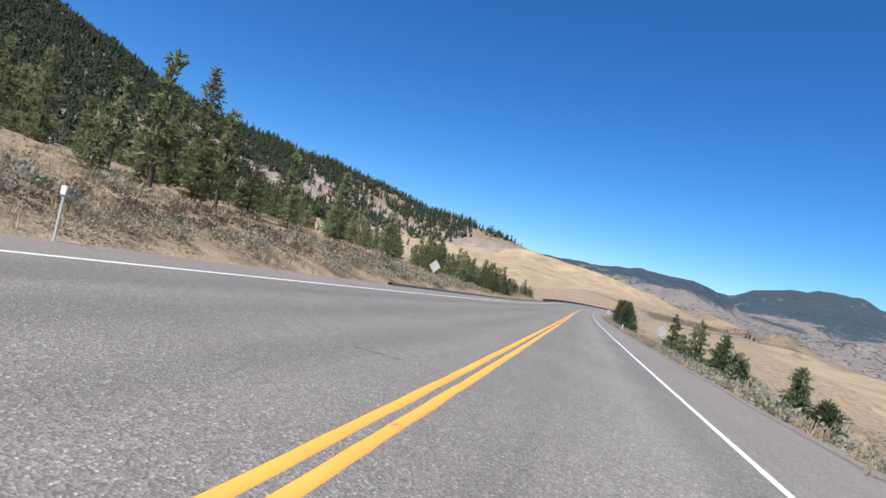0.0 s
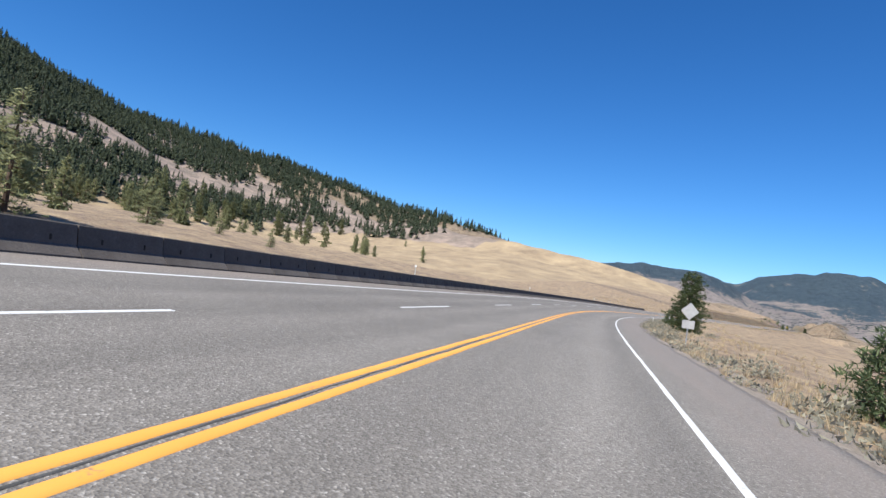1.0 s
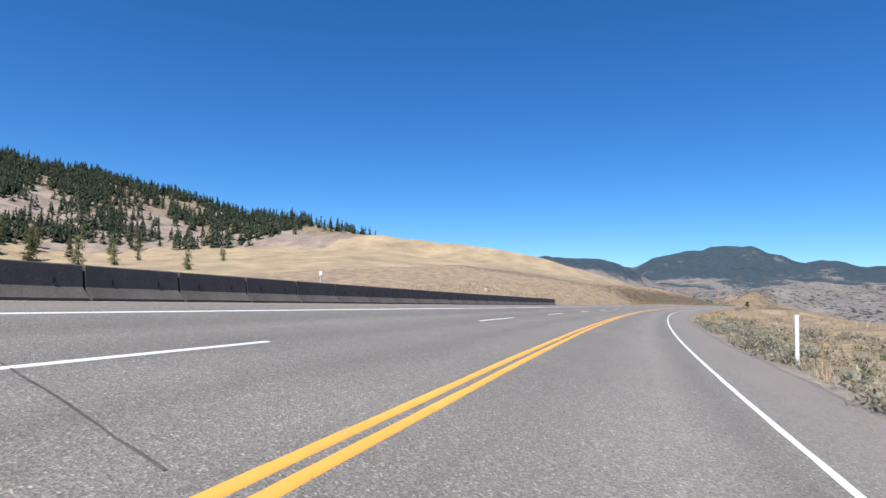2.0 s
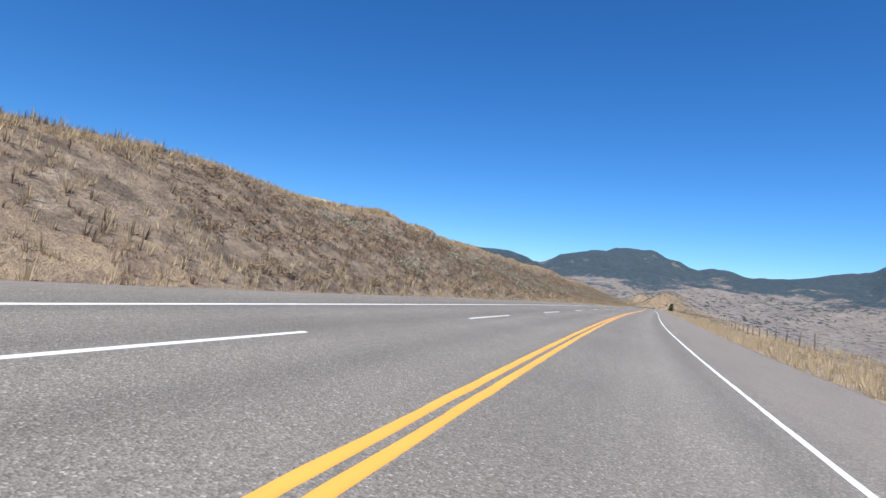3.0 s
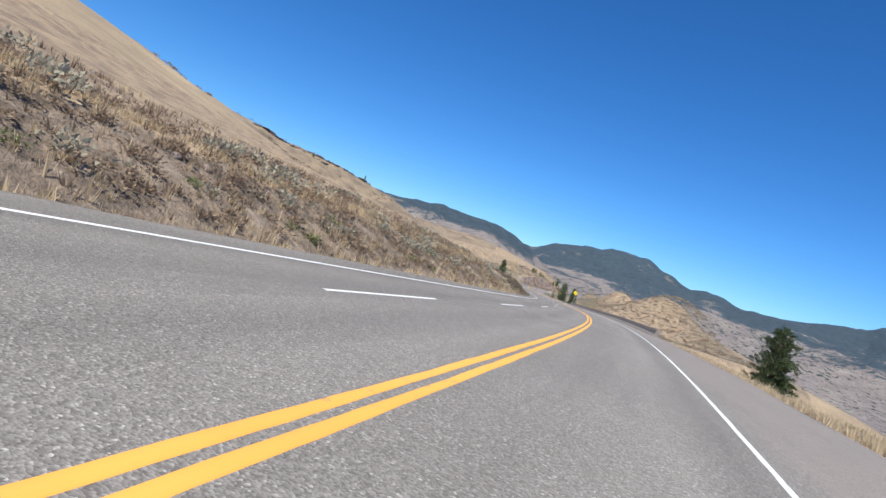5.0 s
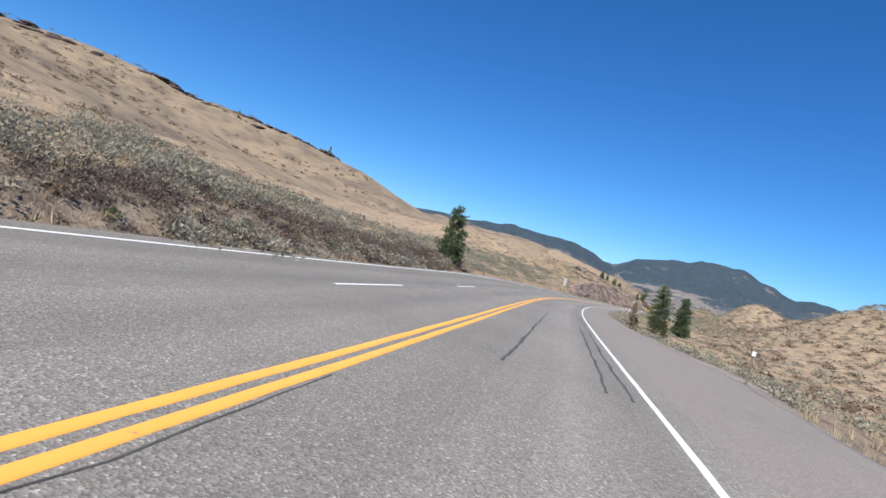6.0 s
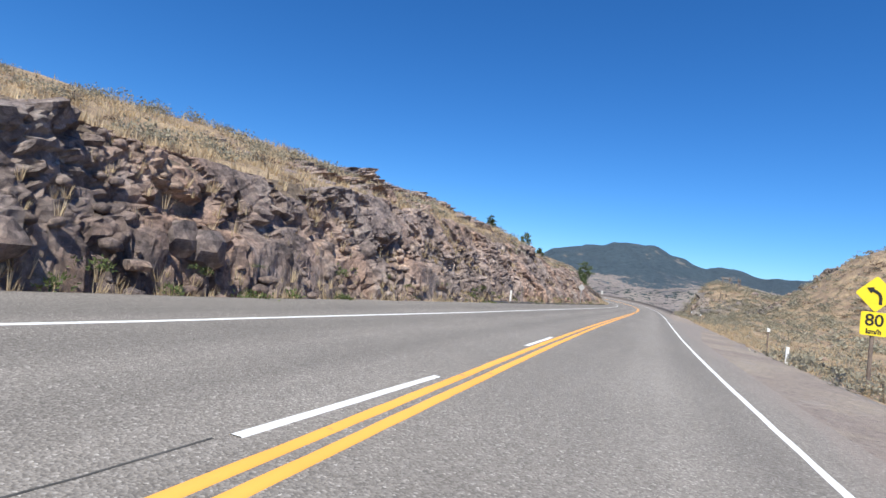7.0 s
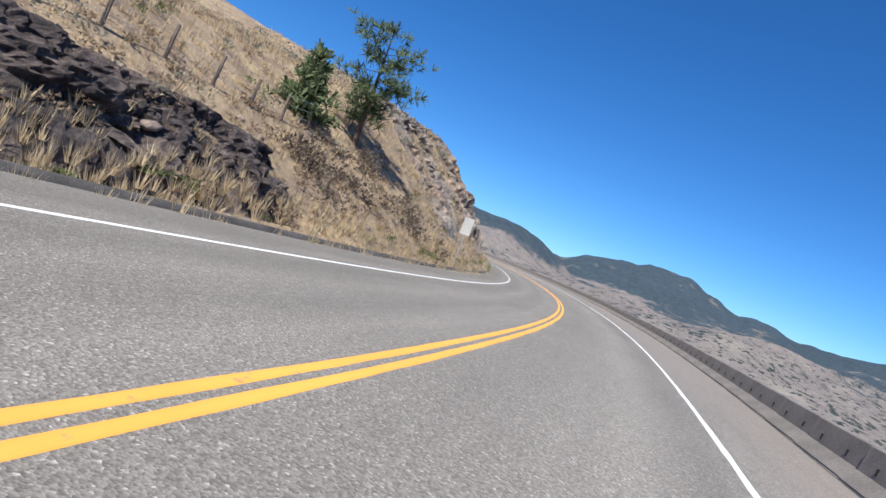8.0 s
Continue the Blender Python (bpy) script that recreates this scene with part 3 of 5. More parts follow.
# ground far and near: a sheet in rings round the middle of the ride, and a finer strip along the road
def build_ground():
    az = np.radians(np.arange(0, 360.01, 0.6))
    r = np.concatenate([[1.0], np.cumsum(np.maximum(9, 0.021 * 1.021 ** np.arange(0, 400) * 60))])
    r = r[r < 9000]
    rr, aa = np.meshgrid(r, az, indexing="ij")
    x, y = VIEW[0] + rr * np.cos(aa), VIEW[1] + rr * np.sin(aa)
    z = land(x, y)
    s, o = nearest(x, y)
    z = z - (2.5 * (1 - ease(np.abs(o), 50, 60)) * (s > -55) * (s < 1395)).reshape(z.shape)
    v = np.stack([x, y, z], -1).reshape(-1, 3)
    ob = sheet("ground", v, quads_down(len(r), len(az)), MEADOW)
    ob.data.materials.append(STONY)
    ob.data.materials.append(HILL)
    xm, ym = (x[1:, 1:] + x[:-1, :-1]) / 2, (y[1:, 1:] + y[:-1, :-1]) / 2
    stony = ridge(xm, ym, FOREST_HILL, 430, 1.25) > 24 + 14 * fbm(xm / 60, ym / 60, 3, 17)
    ob.data.polygons.foreach_set("material_index", np.where(xm + 90 * fbm(xm / 70, ym / 70, 4, 27) > 800, 2, np.where(stony, 1, 0)).astype(np.int32).ravel())
    tagged(ob, "dry golden grassland and hills round the highway", "ground", kind="structure")
    st = np.arange(-60, 1400.1, 2.5)
    off = np.concatenate([-np.geomspace(64, 12, 26), np.arange(-11.5, -5.9, 0.5), [-4, 0, 3], np.arange(4.5, 12.1, 0.5), np.geomspace(12.8, 64, 26)])
    ss, oo = np.meshgrid(st, off, indexing="ij")
    z = height(ss, oo)
    x, y, _ = road(ss, oo)
    far = land(x, y)
    w = ease(np.abs(oo), 40, 60)
    z = z * (1 - w) + far * w + 0.05
    z = z - 0.25 * ((oo > -5.5) & (oo < 4.2))
    # the soil lies deeper behind the bare rock faces
    for s0, s1, top, base in ROCKS:
        up = (-oo - LEFT(ss, 1)) * np.sqrt(1 + LEFT(ss, 2) ** 2)
        z = z - 1.8 * ease(up, base, base + .5) * ease(np.interp(ss, top[0], top[1]) - up, .3, .9) * ease(ss, s0 + 1.5, s0 + 4) * ease(-ss, -s1 + 1.5, -s1 + 4)
    v = np.stack([x, y, z], -1).reshape(-1, 3)
    ob = tagged(sheet("roadside_ground", v, quads_down(len(st), len(off)), SLOPE_M), "dry grass and gravel beside the highway", "ground", kind="structure")
    ob.data.materials.append(VERGE)
    ob.data.materials.append(GRASS)
    sm, om = (ss[1:, 1:] + ss[:-1, :-1]) / 2, (oo[1:, 1:] + oo[:-1, :-1]) / 2
    wob = 0.8 * fbm(sm / 4, om / 2, 3, 15)
    gravel = ((om < 0) & (-om < LEFT(sm, 1) - .25 + .6 * wob)) | ((om >= 0) & (om < RIGHT(sm, 1) + np.interp(sm, [900, 960], [1.3, .4]) + wob))
    mottle = 26 * fbm(sm / 16, om / 9, 4, 28)
    golden = (sm < 425 + 6 * wob + mottle * (om > 0)) | (om > 15 + .4 * mottle) | ((sm > 950 + mottle) & (om > 0)) | ((sm > 968) & (om < -LEFT(sm, 1) - LEFT(sm, 3) / LEFT(sm, 2) - .4 + wob)) | (sm > 1092 + 6 * wob) | ((sm > 745) & (sm < 968) & (om < -np.interp(sm, [830, 890], [12, 8.5]) - 3 * wob)) | ((sm > 440) & (sm < 745) & (om < -LEFT(sm, 1) - LEFT(sm, 3) / LEFT(sm, 2) + .35))
    ob.data.polygons.foreach_set("material_index", np.where(gravel, 1, np.where(golden, 2, 0)).astype(np.int32).ravel())


def build_mountains():
    az = np.radians(np.arange(-180, 180.01, 0.3))
    r = np.concatenate([np.linspace(1300, 3000, 62), np.linspace(3100, 7500, 44)])
    rr, aa = np.meshgrid(r, az, indexing="ij")
    x, y = VIEW[0] + rr * np.cos(aa), VIEW[1] + rr * np.sin(aa)
    sk = np.array(SKYLINE)
    deg = np.degrees(aa)
    jag = 1 + .05 * fbm(deg / 1.3, deg * 0 + 7, 4, 19)
    top = np.tan(np.radians(np.interp(deg, sk[:, 0], sk[:, 1]))) * jag
    crest = 5600 + 500 * fbm(deg / 9, deg * 0 + 2, 2, 8)
    q = ease(rr, 2700, crest) * (1 - 0.8 * ease(rr, crest, crest + 2400))
    n = fbm(x / 700, y / 700, 6, 21)
    gully = np.abs(fbm(x / 330, y / 330, 4, 33))
    z1 = top * crest * q ** 1.1 * (1 + 0.14 * n * (q < 0.97) - .75 * gully * (1 - q ** 2)) - 20
    nr = np.array(NEAR_RIDGE)
    c2 = 3300 + 150 * fbm(deg / 6, deg * 0 + 5, 2, 18)
    q2 = ease(rr, 1750, c2) * (1 - .75 * ease(rr, c2, c2 + 1500))
    z2 = np.tan(np.radians(np.interp(deg, nr[:, 0], nr[:, 1]))) * jag * c2 * q2 ** 1.1 * (1 + .12 * n * (q2 < .95) - .7 * gully * (1 - q2 ** 2)) - 20
    z1 = np.maximum(z1, z2)
    low = np.interp(deg, [-180, -60, -42, -36, -30, -26, -22, -17, -10, 30, 180], [1.5, 2.2, 1.9, 1.4, 1.3, 1.3, 0.9, 1.3, 1.5, 1.2, 1.2])
    hill = np.tan(np.radians(low)) * 2350 * np.exp(-((rr - 2350 - 150 * n) / 480) ** 2) * (1 + 0.9 * n - 1.0 * gully)
    z = np.maximum(z1, hill + 10) + 45 * n * ease(rr, 1500, 2300) - 95 * (1 - ease(rr, 1450, 2150))
    v = np.stack([x, y, z + VIEW[2]], -1).reshape(-1, 3)
    tagged(sheet("mountain_range", v, quads_down(len(r), len(az)), MOUNTAIN), "forested mountains with blue haze in their colour, over pale eroded hills", "mountains", kind="structure")


build_ground()
build_mountains()


# ---- road ----
LEDGE = [(-60, -8.2), (120, -8.4), (345, -8.6), (420, -7.2), (640, -6.7), (850, -6.4), (905, -8.2), (960, -7.4), (980, -6.6), (1090, -7.0), (1130, -6.2), (1400, -6.2)]
REDGE = [(-60, 6.0), (130, 5.7), (175, 5.8), (220, 6.1), (260, 5.9), (345, 5.6), (430, 7.4), (690, 8.0), (740, 6.3), (832, 7.2), (847, 8.6), (866, 8.0), (905, 6.0), (960, 6.9), (1040, 6.2), (1090, 6.6), (1400, 6.8)]


def lerp(rows, s):
    a = np.array(rows, float)
    return np.interp(s, a[:, 0], a[:, 1])


def build_road():
    st = np.arange(-60, 1420.1, 2.5)
    le, re = lerp(LEDGE, st) + 0.12 * fbm(st / 2.5, st * 0, 3, 41), lerp(REDGE, st) + 0.15 * fbm(st / 2.5, st * 0 + 5, 3, 42)
    fr = np.concatenate([[0, 0.002], np.linspace(0.02, 0.98, 14), [0.998, 1]])
    oo = le[:, None] * (1 - fr) + re[:, None] * fr
    ss = np.repeat(st[:, None], len(fr), 1)
    x, y, z = road(ss, oo)
    z[:, 0] -= 0.35
    z[:, -1] -= 0.35
    v = np.stack([x, y, z], -1).reshape(-1, 3)
    ob = sheet("road", v, quads_down(len(st), len(fr)), ASPHALT, uv=np.stack([oo, ss], -1).reshape(-1, 2))
    tagged(ob, "worn grey asphalt highway with speckled aggregate", "road", kind="structure")


build_road()


def stripe(name, s0, s1, o, width, mat, label, o_end=None, lift=0.008, step=2.0, ragged=0.0):
    """A painted line on the road from s0 to s1, o to the right of the middle; ragged: how far its edges wander."""
    n = max(2, int((s1 - s0) / step) + 1)
    st = np.linspace(s0, s1, n)
    mid = o(st) if callable(o) else np.linspace(o, o if o_end is None else o_end, n)
    wa = width / 2 + ragged * fbm(st / .7, st * 0 + width * 40, 3, 45)
    wb = width / 2 + ragged * fbm(st / .7, st * 0 + width * 40 + 7, 3, 46)
    sway = ragged * fbm(st / 9, st * 0 + 3, 2, 47)
    oo = (mid + sway)[:, None] + np.stack([-wa, -wa + .01, wb - .01, wb], 1)
    lift = np.array([0, lift, lift, 0])
    x, y, z = road(st[:, None], oo)
    v = np.stack([x, y, z + lift], -1).reshape(-1, 3)
    return tagged(sheet(name, v, quads_down(n, 4), mat), label, "road marking", kind="structure")


stripe("centre_line", -40, 1380, -0.11, 0.125, YELLOW, "solid yellow centre line, slightly worn", step=.25, ragged=.012)
stripe("centre_line", -40, 1380, 0.11, 0.127, YELLOW, "solid yellow centre line, slightly worn", step=.25, ragged=.012)
stripe("edge_line", -40, 1380, 3.6, 0.10, WHITE, "solid white edge line", step=.5, ragged=.012)
FAR_EDGE = ([-40, 150, 225, 300, 345, 420, 640, 780, 830, 868, 905, 935, 976, 990, 1046, 1400], [-6.4, -6.45, -6.55, -6.3, -6.1, -5.25, -5.2, -5.3, -5.6, -6.5, -6.6, -6.1, -4.2, -3.95, -4.05, -3.95])
stripe("edge_line", -40, 1380, lambda s: np.interp(s, *FAR_EDGE), 0.10, WHITE, "solid white edge line beside the far lane", step=.5, ragged=.008)
# lane dashes: the first of each stretch, then evenly to the next
ANCHORS = [73.9, 89.5, 149.5, 215.2, 231.5, 281.4, 299.5, 493.0, 508.5, 551.4, 565.4, 624.8, 638.1, 836.6, 868.0]
_starts = []
for a, b in zip(ANCHORS[:-1], ANCHORS[1:]):
    n = max(1, round((b - a) / 14.6))
    _starts += [a + (b - a) * k / n for k in range(n)]
for s in _starts:
    stripe("lane_dash", s, s + 5.7, float(np.interp(s, [60, 95, 150, 225, 300, 490, 640, 840], [-3.35, -3.4, -3.1, -3.25, -3.2, -2.88, -2.95, -2.97])), 0.09, WHITE, "white lane dash", step=.6, ragged=.008)
ENDING = ([890, 905, 912, 920, 931, 937, 943, 972, 976, 982, 986], [-4.3, -3.4, -3.1, -3.0, -2.2, -1.5, -1.15, -0.5, -0.32, -0.28, -0.26])
for s in [904.3, 911.2, 919.5] + [926.2 + 6.83 * k for k in range(7)] + [973.0, 982.3]:
    e = s + (3.2 if s < 970 else 3.6)
    stripe("lane_dash", s, e, float(np.interp(s, *ENDING)), 0.10, WHITE, "white lane dash of the ending lane", float(np.interp(e, *ENDING)), step=.5, ragged=.008)


# ---- plants ----
rng = np.random.default_rng(7)


def conifer_mesh(h, radius, seed, levels=24, per=6, clump=0.34, bare=0.12, ragged=0.25, point=0.75, sprays=3, thin=.27):
    """Trunk with limbs, and a crown of many small needle sprays, as two bmeshes."""
    g = np.random.default_rng(seed)
    wood = bmesh.new()
    lean = g.normal(0, 0.02, 2)
    top = Vector((lean[0] * h, lean[1] * h, h * 0.97))
    mid = Vector((lean[0] * h * .3, lean[1] * h * .3, h * 0.45))
    tube(wood, (0, 0, -0.3), mid, 0.018 * h + 0.05, 0.011 * h + .02, 8)
    tube(wood, mid, top, 0.011 * h + .02, 0.01, 6)
    v, f = [], []
    for k in range(levels):
        q = (k + g.random() * .8) / levels
        z = h * (bare + (1 - bare) * q)
        r = radius * ((1 - q) ** point * 0.95 * min(1.0, 0.6 + 2.2 * q) + 0.06) * (1 + ragged * g.normal())
        axis = top * (z / h)
        if r < 0.1:
            r = 0.12
        for j in range(max(3, int(per * (0.5 + 0.7 * (1 - q))))):
            a = g.random() * 6.283
            rr = r * (0.55 + 0.6 * g.random())
            droop = -0.18 * rr + 0.12 * rr * q
            tip = Vector((axis.x + math.cos(a) * rr, axis.y + math.sin(a) * rr, z + droop))
            if j % 2 == 0 and rr > 0.35:
                tube(wood, axis, axis.lerp(tip, 0.8), 0.012 + 0.006 * rr, 0.006, 4)
            n = 2 + int(3.2 * rr / max(radius, .1) * 1.4)
            for m in range(n):
                c = axis.lerp(tip, 0.35 + 0.65 * (m + g.random() * .6) / n) + Vector(g.normal(0, 0.10 * radius * .4, 3))
                size = clump * (0.7 + 0.6 * g.random())
                for _ in range(sprays):
                    d = Vector((math.cos(a) * .6, math.sin(a) * .6, 0.35)) + Vector(g.normal(0, 0.75, 3))
                    d.normalize()
                    side = d.orthogonal().normalized() * size * thin
                    b = len(v)
                    v += [c - side * .6, c + side * .6, c + d * size + side * .35, c + d * size * 1.1 - side * .35]
                    f.append((b, b + 1, b + 2, b + 3))
    return wood, v, f


def raw(name, v, f, mat, parent):
    me = bpy.data.meshes.new(name)
    me.from_pydata([tuple(Vector(p) * U) for p in v], [], f)
    me.materials.append(mat)
    ob = new(name, me)
    ob.parent = parent
    return ob


def conifer(h, radius, seed, label, group="", mat=None, **more):
    t = thing("pine_tree", label, "tree", group)
    wood, v, f = conifer_mesh(h, radius, seed, **more)
    part("trunk", wood, BARK, t)
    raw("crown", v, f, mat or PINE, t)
    return t


def set_at(ob, s, o, turn=0.0, dz=0.0, size=1.0):
    ob.matrix_basis = place(s, o, dz, turn) @ Matrix.Diagonal((size, size, size, 1))
    return ob


def copy_at(ob, s, o, turn=0.0, dz=0.0, size=1.0):
    c = copy_thing(ob, Matrix.Identity(4))
    c.matrix_basis = place(s, o, dz, turn) @ Matrix.Diagonal((size, size, size, 1))
    return c


ROWPINES = "pines on the verge"
# trees close to the road: station, offset, height, breadth
VERGE_PINES = [(38, 9.4, 3.2, 1.0), (30, 9.3, 2.4, .9), (33, 9.9, 2.2, .9), (27, 9.8, 1.5, .7), (12, 8.2, 1.0, .5), (55, 10.2, 3.8, 1.0), (48, 10.0, 2.2, .9), (26, 9.2, 1.8, .9), (18, 9.4, 1.9, .6), (92, 9.4, 3.4, 1.0), (112, 9.5, 5.2, 1.4), (122, 9.6, 4.0, 1.1), (145, 10.0, 6.2, 1.5), (203, 10.5, 6.6, 2.0),
               (150, 9.2, 2.4, 1.3), (257, 9.4, 2.2, .8), (227, 9.0, 1.8, .8), (934, 13.0, 7.6, 2.3), (949, 16.8, 7.8, 2.0), (886.5, 8.7, 1.3, .5),
               (924, 12.5, 3.0, 1.7), (926, 14, 2.6, 1.2), (733, 13, 5.3, 1.6)]
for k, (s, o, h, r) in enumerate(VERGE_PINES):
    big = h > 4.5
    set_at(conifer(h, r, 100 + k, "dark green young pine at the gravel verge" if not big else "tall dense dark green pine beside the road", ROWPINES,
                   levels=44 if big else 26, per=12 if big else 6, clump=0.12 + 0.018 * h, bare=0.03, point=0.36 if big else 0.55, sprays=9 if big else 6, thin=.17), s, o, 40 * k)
set_at(conifer(2.4, .9, 137, "sparse small browned pine at the verge", levels=14, per=5, clump=.2, bare=.05, mat=BROWNSH), 881.5, 8.0)
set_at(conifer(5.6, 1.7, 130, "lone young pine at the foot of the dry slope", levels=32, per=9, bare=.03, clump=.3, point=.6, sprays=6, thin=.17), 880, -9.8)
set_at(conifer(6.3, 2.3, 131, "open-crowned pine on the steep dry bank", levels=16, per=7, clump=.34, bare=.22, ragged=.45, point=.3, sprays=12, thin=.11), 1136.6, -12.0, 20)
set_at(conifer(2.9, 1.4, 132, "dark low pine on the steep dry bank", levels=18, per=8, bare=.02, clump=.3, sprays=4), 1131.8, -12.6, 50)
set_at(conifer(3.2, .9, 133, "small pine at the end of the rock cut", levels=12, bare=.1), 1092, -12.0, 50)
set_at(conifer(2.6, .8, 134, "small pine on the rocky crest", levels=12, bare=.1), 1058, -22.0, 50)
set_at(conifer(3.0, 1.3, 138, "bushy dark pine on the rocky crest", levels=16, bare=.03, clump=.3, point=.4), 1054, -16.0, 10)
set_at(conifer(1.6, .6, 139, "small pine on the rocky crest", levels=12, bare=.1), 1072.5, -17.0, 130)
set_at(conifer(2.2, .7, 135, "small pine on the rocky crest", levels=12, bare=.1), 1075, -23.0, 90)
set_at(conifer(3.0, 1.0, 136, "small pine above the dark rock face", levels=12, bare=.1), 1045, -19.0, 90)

kinds = [conifer(12, 2.2, 201, "tall pine at the forest edge", "forest edge", NEEDLE, clump=.40, levels=32, per=9, bare=.06, point=.6),
         conifer(9, 2.0, 202, "bushy pine at the forest edge", "forest edge", NEEDLE, clump=.34, levels=26, per=9, bare=.02, point=.55),
         conifer(6, 1.7, 203, "young pine at the forest edge", "forest edge", NEEDLE, clump=.26, levels=23, per=9, bare=.01, point=.55),
         conifer(13.5, 2.0, 204, "tall thin pine with a bare stem at the forest edge", "forest edge", NEEDLE, clump=.6, levels=26, per=5, bare=.25, ragged=.4),
         conifer(10, 2.2, 205, "dark pine on the dry hillside", "forest edge", NEEDLE, clump=.62, levels=20, per=7, bare=.05, point=.6)]
for k, (s, o) in enumerate([(30, -25), (44, -22), (40, -26), (22, -19), (163, -31)]):
    set_at(kinds[k], s, o, 70 * k, size=(.5, .5, .8, .42, .36)[k])
for k in range(150):
    s = rng.uniform(9, 138) if k % 3 else rng.uniform(55, 135)
    line = float(np.interp(s, [5, 20, 45, 70, 150], [-18, -17, -14, -11.2, -10.8]))
    o = line - (40 if s < 120 else 16) * rng.random() ** 1.8
    near = o > line - 8
    tall = s < 55 and rng.random() < (.2 if near else .4)
    copy_at(kinds[int(rng.choice([0, 3]) if tall else 2 if near else rng.choice([1, 2]))], s, o, rng.uniform(0, 360), size=rng.uniform(.42, .6) if tall else rng.uniform(.4, .7) * (1 if s < 88 else .6) if near else rng.uniform(.45, .75))
for k in range(34):
    s = 71.5 + 30 * (k / 34) + rng.uniform(-.6, .6)
    copy_at(kinds[2 if k % 3 else 1], s, -rng.uniform(10.6, 14.5), rng.uniform(0, 360), size=(rng.uniform(.42, .7) if s < 88 else rng.uniform(.3, .5)) * (1 if k % 3 else .7))
copy_at(kinds[2], 146.7, -14.6, 20, size=.62)
for k in range(56):
    x = rng.uniform(300, 690)
    y = float(np.interp(x, [300, 444, 580, 664, 700], [288, 310, 298, 276, 200])) + rng.uniform(-14, 34)
    h = rng.uniform(1.3, 2.4)
    c = copy_thing(kinds[4], Matrix.Identity(4))
    c.matrix_basis = Matrix.Translation(Vector((x, y, float(land(np.array([x]), np.array([y]))[0]) - .3)) * U) @ Matrix.Rotation(k * 1.3, 4, "Z") @ Matrix.Diagonal((h, h, h, 1))
    tagged(c, "tall dark pine at the foot of the forested hill", group="hill forest edge")
for k in range(30):
    s = rng.uniform(150, 300)
    o = -28 - (s - 150) * .38 - 70 * rng.random() ** 1.3
    copy_at(kinds[4], s, o, rng.uniform(0, 360), size=rng.uniform(.3, .65))
for s, o, h in [(166, -27, .55), (170, -30, .5), (181, -33, .35), (176, -24, .3), (216, -60, .5), (240, -90, .6)]:
    copy_at(kinds[2], s, o, 30 * h, size=h)
for x, y, h in [(478, 135, 1.25), (486, 98, .8), (520, 150, 1.0), (560, 120, .7), (600, 190, .8), (430, 160, 1.0), (410, 175, 1.1), (380, 150, .9), (350, 190, 1.2), (640, 160, .6)]:
    c = copy_thing(kinds[4], Matrix.Identity(4))
    z = float(land(np.array([x]), np.array([y]))[0])
    c.matrix_basis = Matrix.Translation(Vector((x, y, z - .2)) * U) @ Matrix.Diagonal((h, h, h, 1))
    tagged(c, "lone dark pine on the golden meadow", group="meadow pines")
for x, y, h in [(1026, -122, .35), (1004, -92, .3)]:
    c = copy_thing(kinds[4], Matrix.Identity(4))
    c.matrix_basis = Matrix.Translation(Vector((x, y, float(land(np.array([x]), np.array([y]))[0]) - .1)) * U) @ Matrix.Diagonal((h, h, h, 1))
    tagged(c, "lone small tree on the hill's crest", group="hill trees")


def scatter(name, shapes, pts, sizes, mat, label, category, tilt=0.12):
    """Many small plants or stones as one mesh: each one a turned and sized copy of one of the shapes."""
    vv, ff, n = [], [], 0
    turn = rng.uniform(0, 2 * np.pi, len(pts))
    pick = rng.integers(0, len(shapes), len(pts))
    for k, (sv, sf) in enumerate(shapes):
        sel = np.where(pick == k)[0]
        if not len(sel):
            continue
        c, sn = np.cos(turn[sel])[:, None], np.sin(turn[sel])[:, None]
        tl = rng.normal(0, tilt, (len(sel), 2))
        sz = sizes[sel]
        x, y, z = sv[:, 0], sv[:, 1], sv[:, 2]
        px = (x * c - y * sn) * sz[:, :1] + tl[:, :1] * z * sz[:, 1:]
        py = (x * sn + y * c) * sz[:, :1] + tl[:, 1:] * z * sz[:, 1:]
        pz = z * sz[:, 1:]
        p = np.stack([px, py, pz], -1) + pts[sel][:, None, :]
        vv.append(p.reshape(-1, 3))
        base = n + np.arange(len(sel))[:, None, None] * len(sv)
        ff.append((sf[None] + base).reshape(-1, sf.shape[1]))
        n += len(sel) * len(sv)
    v, f = np.concatenate(vv) * U, np.concatenate(ff)
    me = bpy.data.meshes.new(name)
    me.vertices.add(len(v))
    me.vertices.foreach_set("co", v.ravel())
    me.loops.add(f.size)
    me.loops.foreach_set("vertex_index", f.ravel().astype(np.int32))
    me.polygons.add(len(f))
    me.polygons.foreach_set("loop_start", np.arange(0, f.size, f.shape[1], dtype=np.int32))
    me.update(calc_edges=True)
    me.validate()
    me.materials.append(mat)
    return tagged(new(name, me), label, category, kind="stuff")


def tuft_shape(seed, blades=17, spread=0.55, wide=.034):
    g = np.random.default_rng(seed)
    v, f = [], []
    for k in range(blades):
        a, r = g.random() * 6.283, 0.25 * g.random()
        c = np.array([math.cos(a) * r, math.sin(a) * r, -0.05])
        out = np.array([math.cos(a), math.sin(a), 0]) * spread * g.random()
        side = np.array([-math.sin(a), math.cos(a), 0]) * wide
        tip = c + out + np.array([0, 0, 0.6 + 0.45 * g.random()])
        b = len(v)
        v += [c - side, c + side, tip]
        f.append((b, b + 1, b + 2))
    return np.array(v), np.array(f)


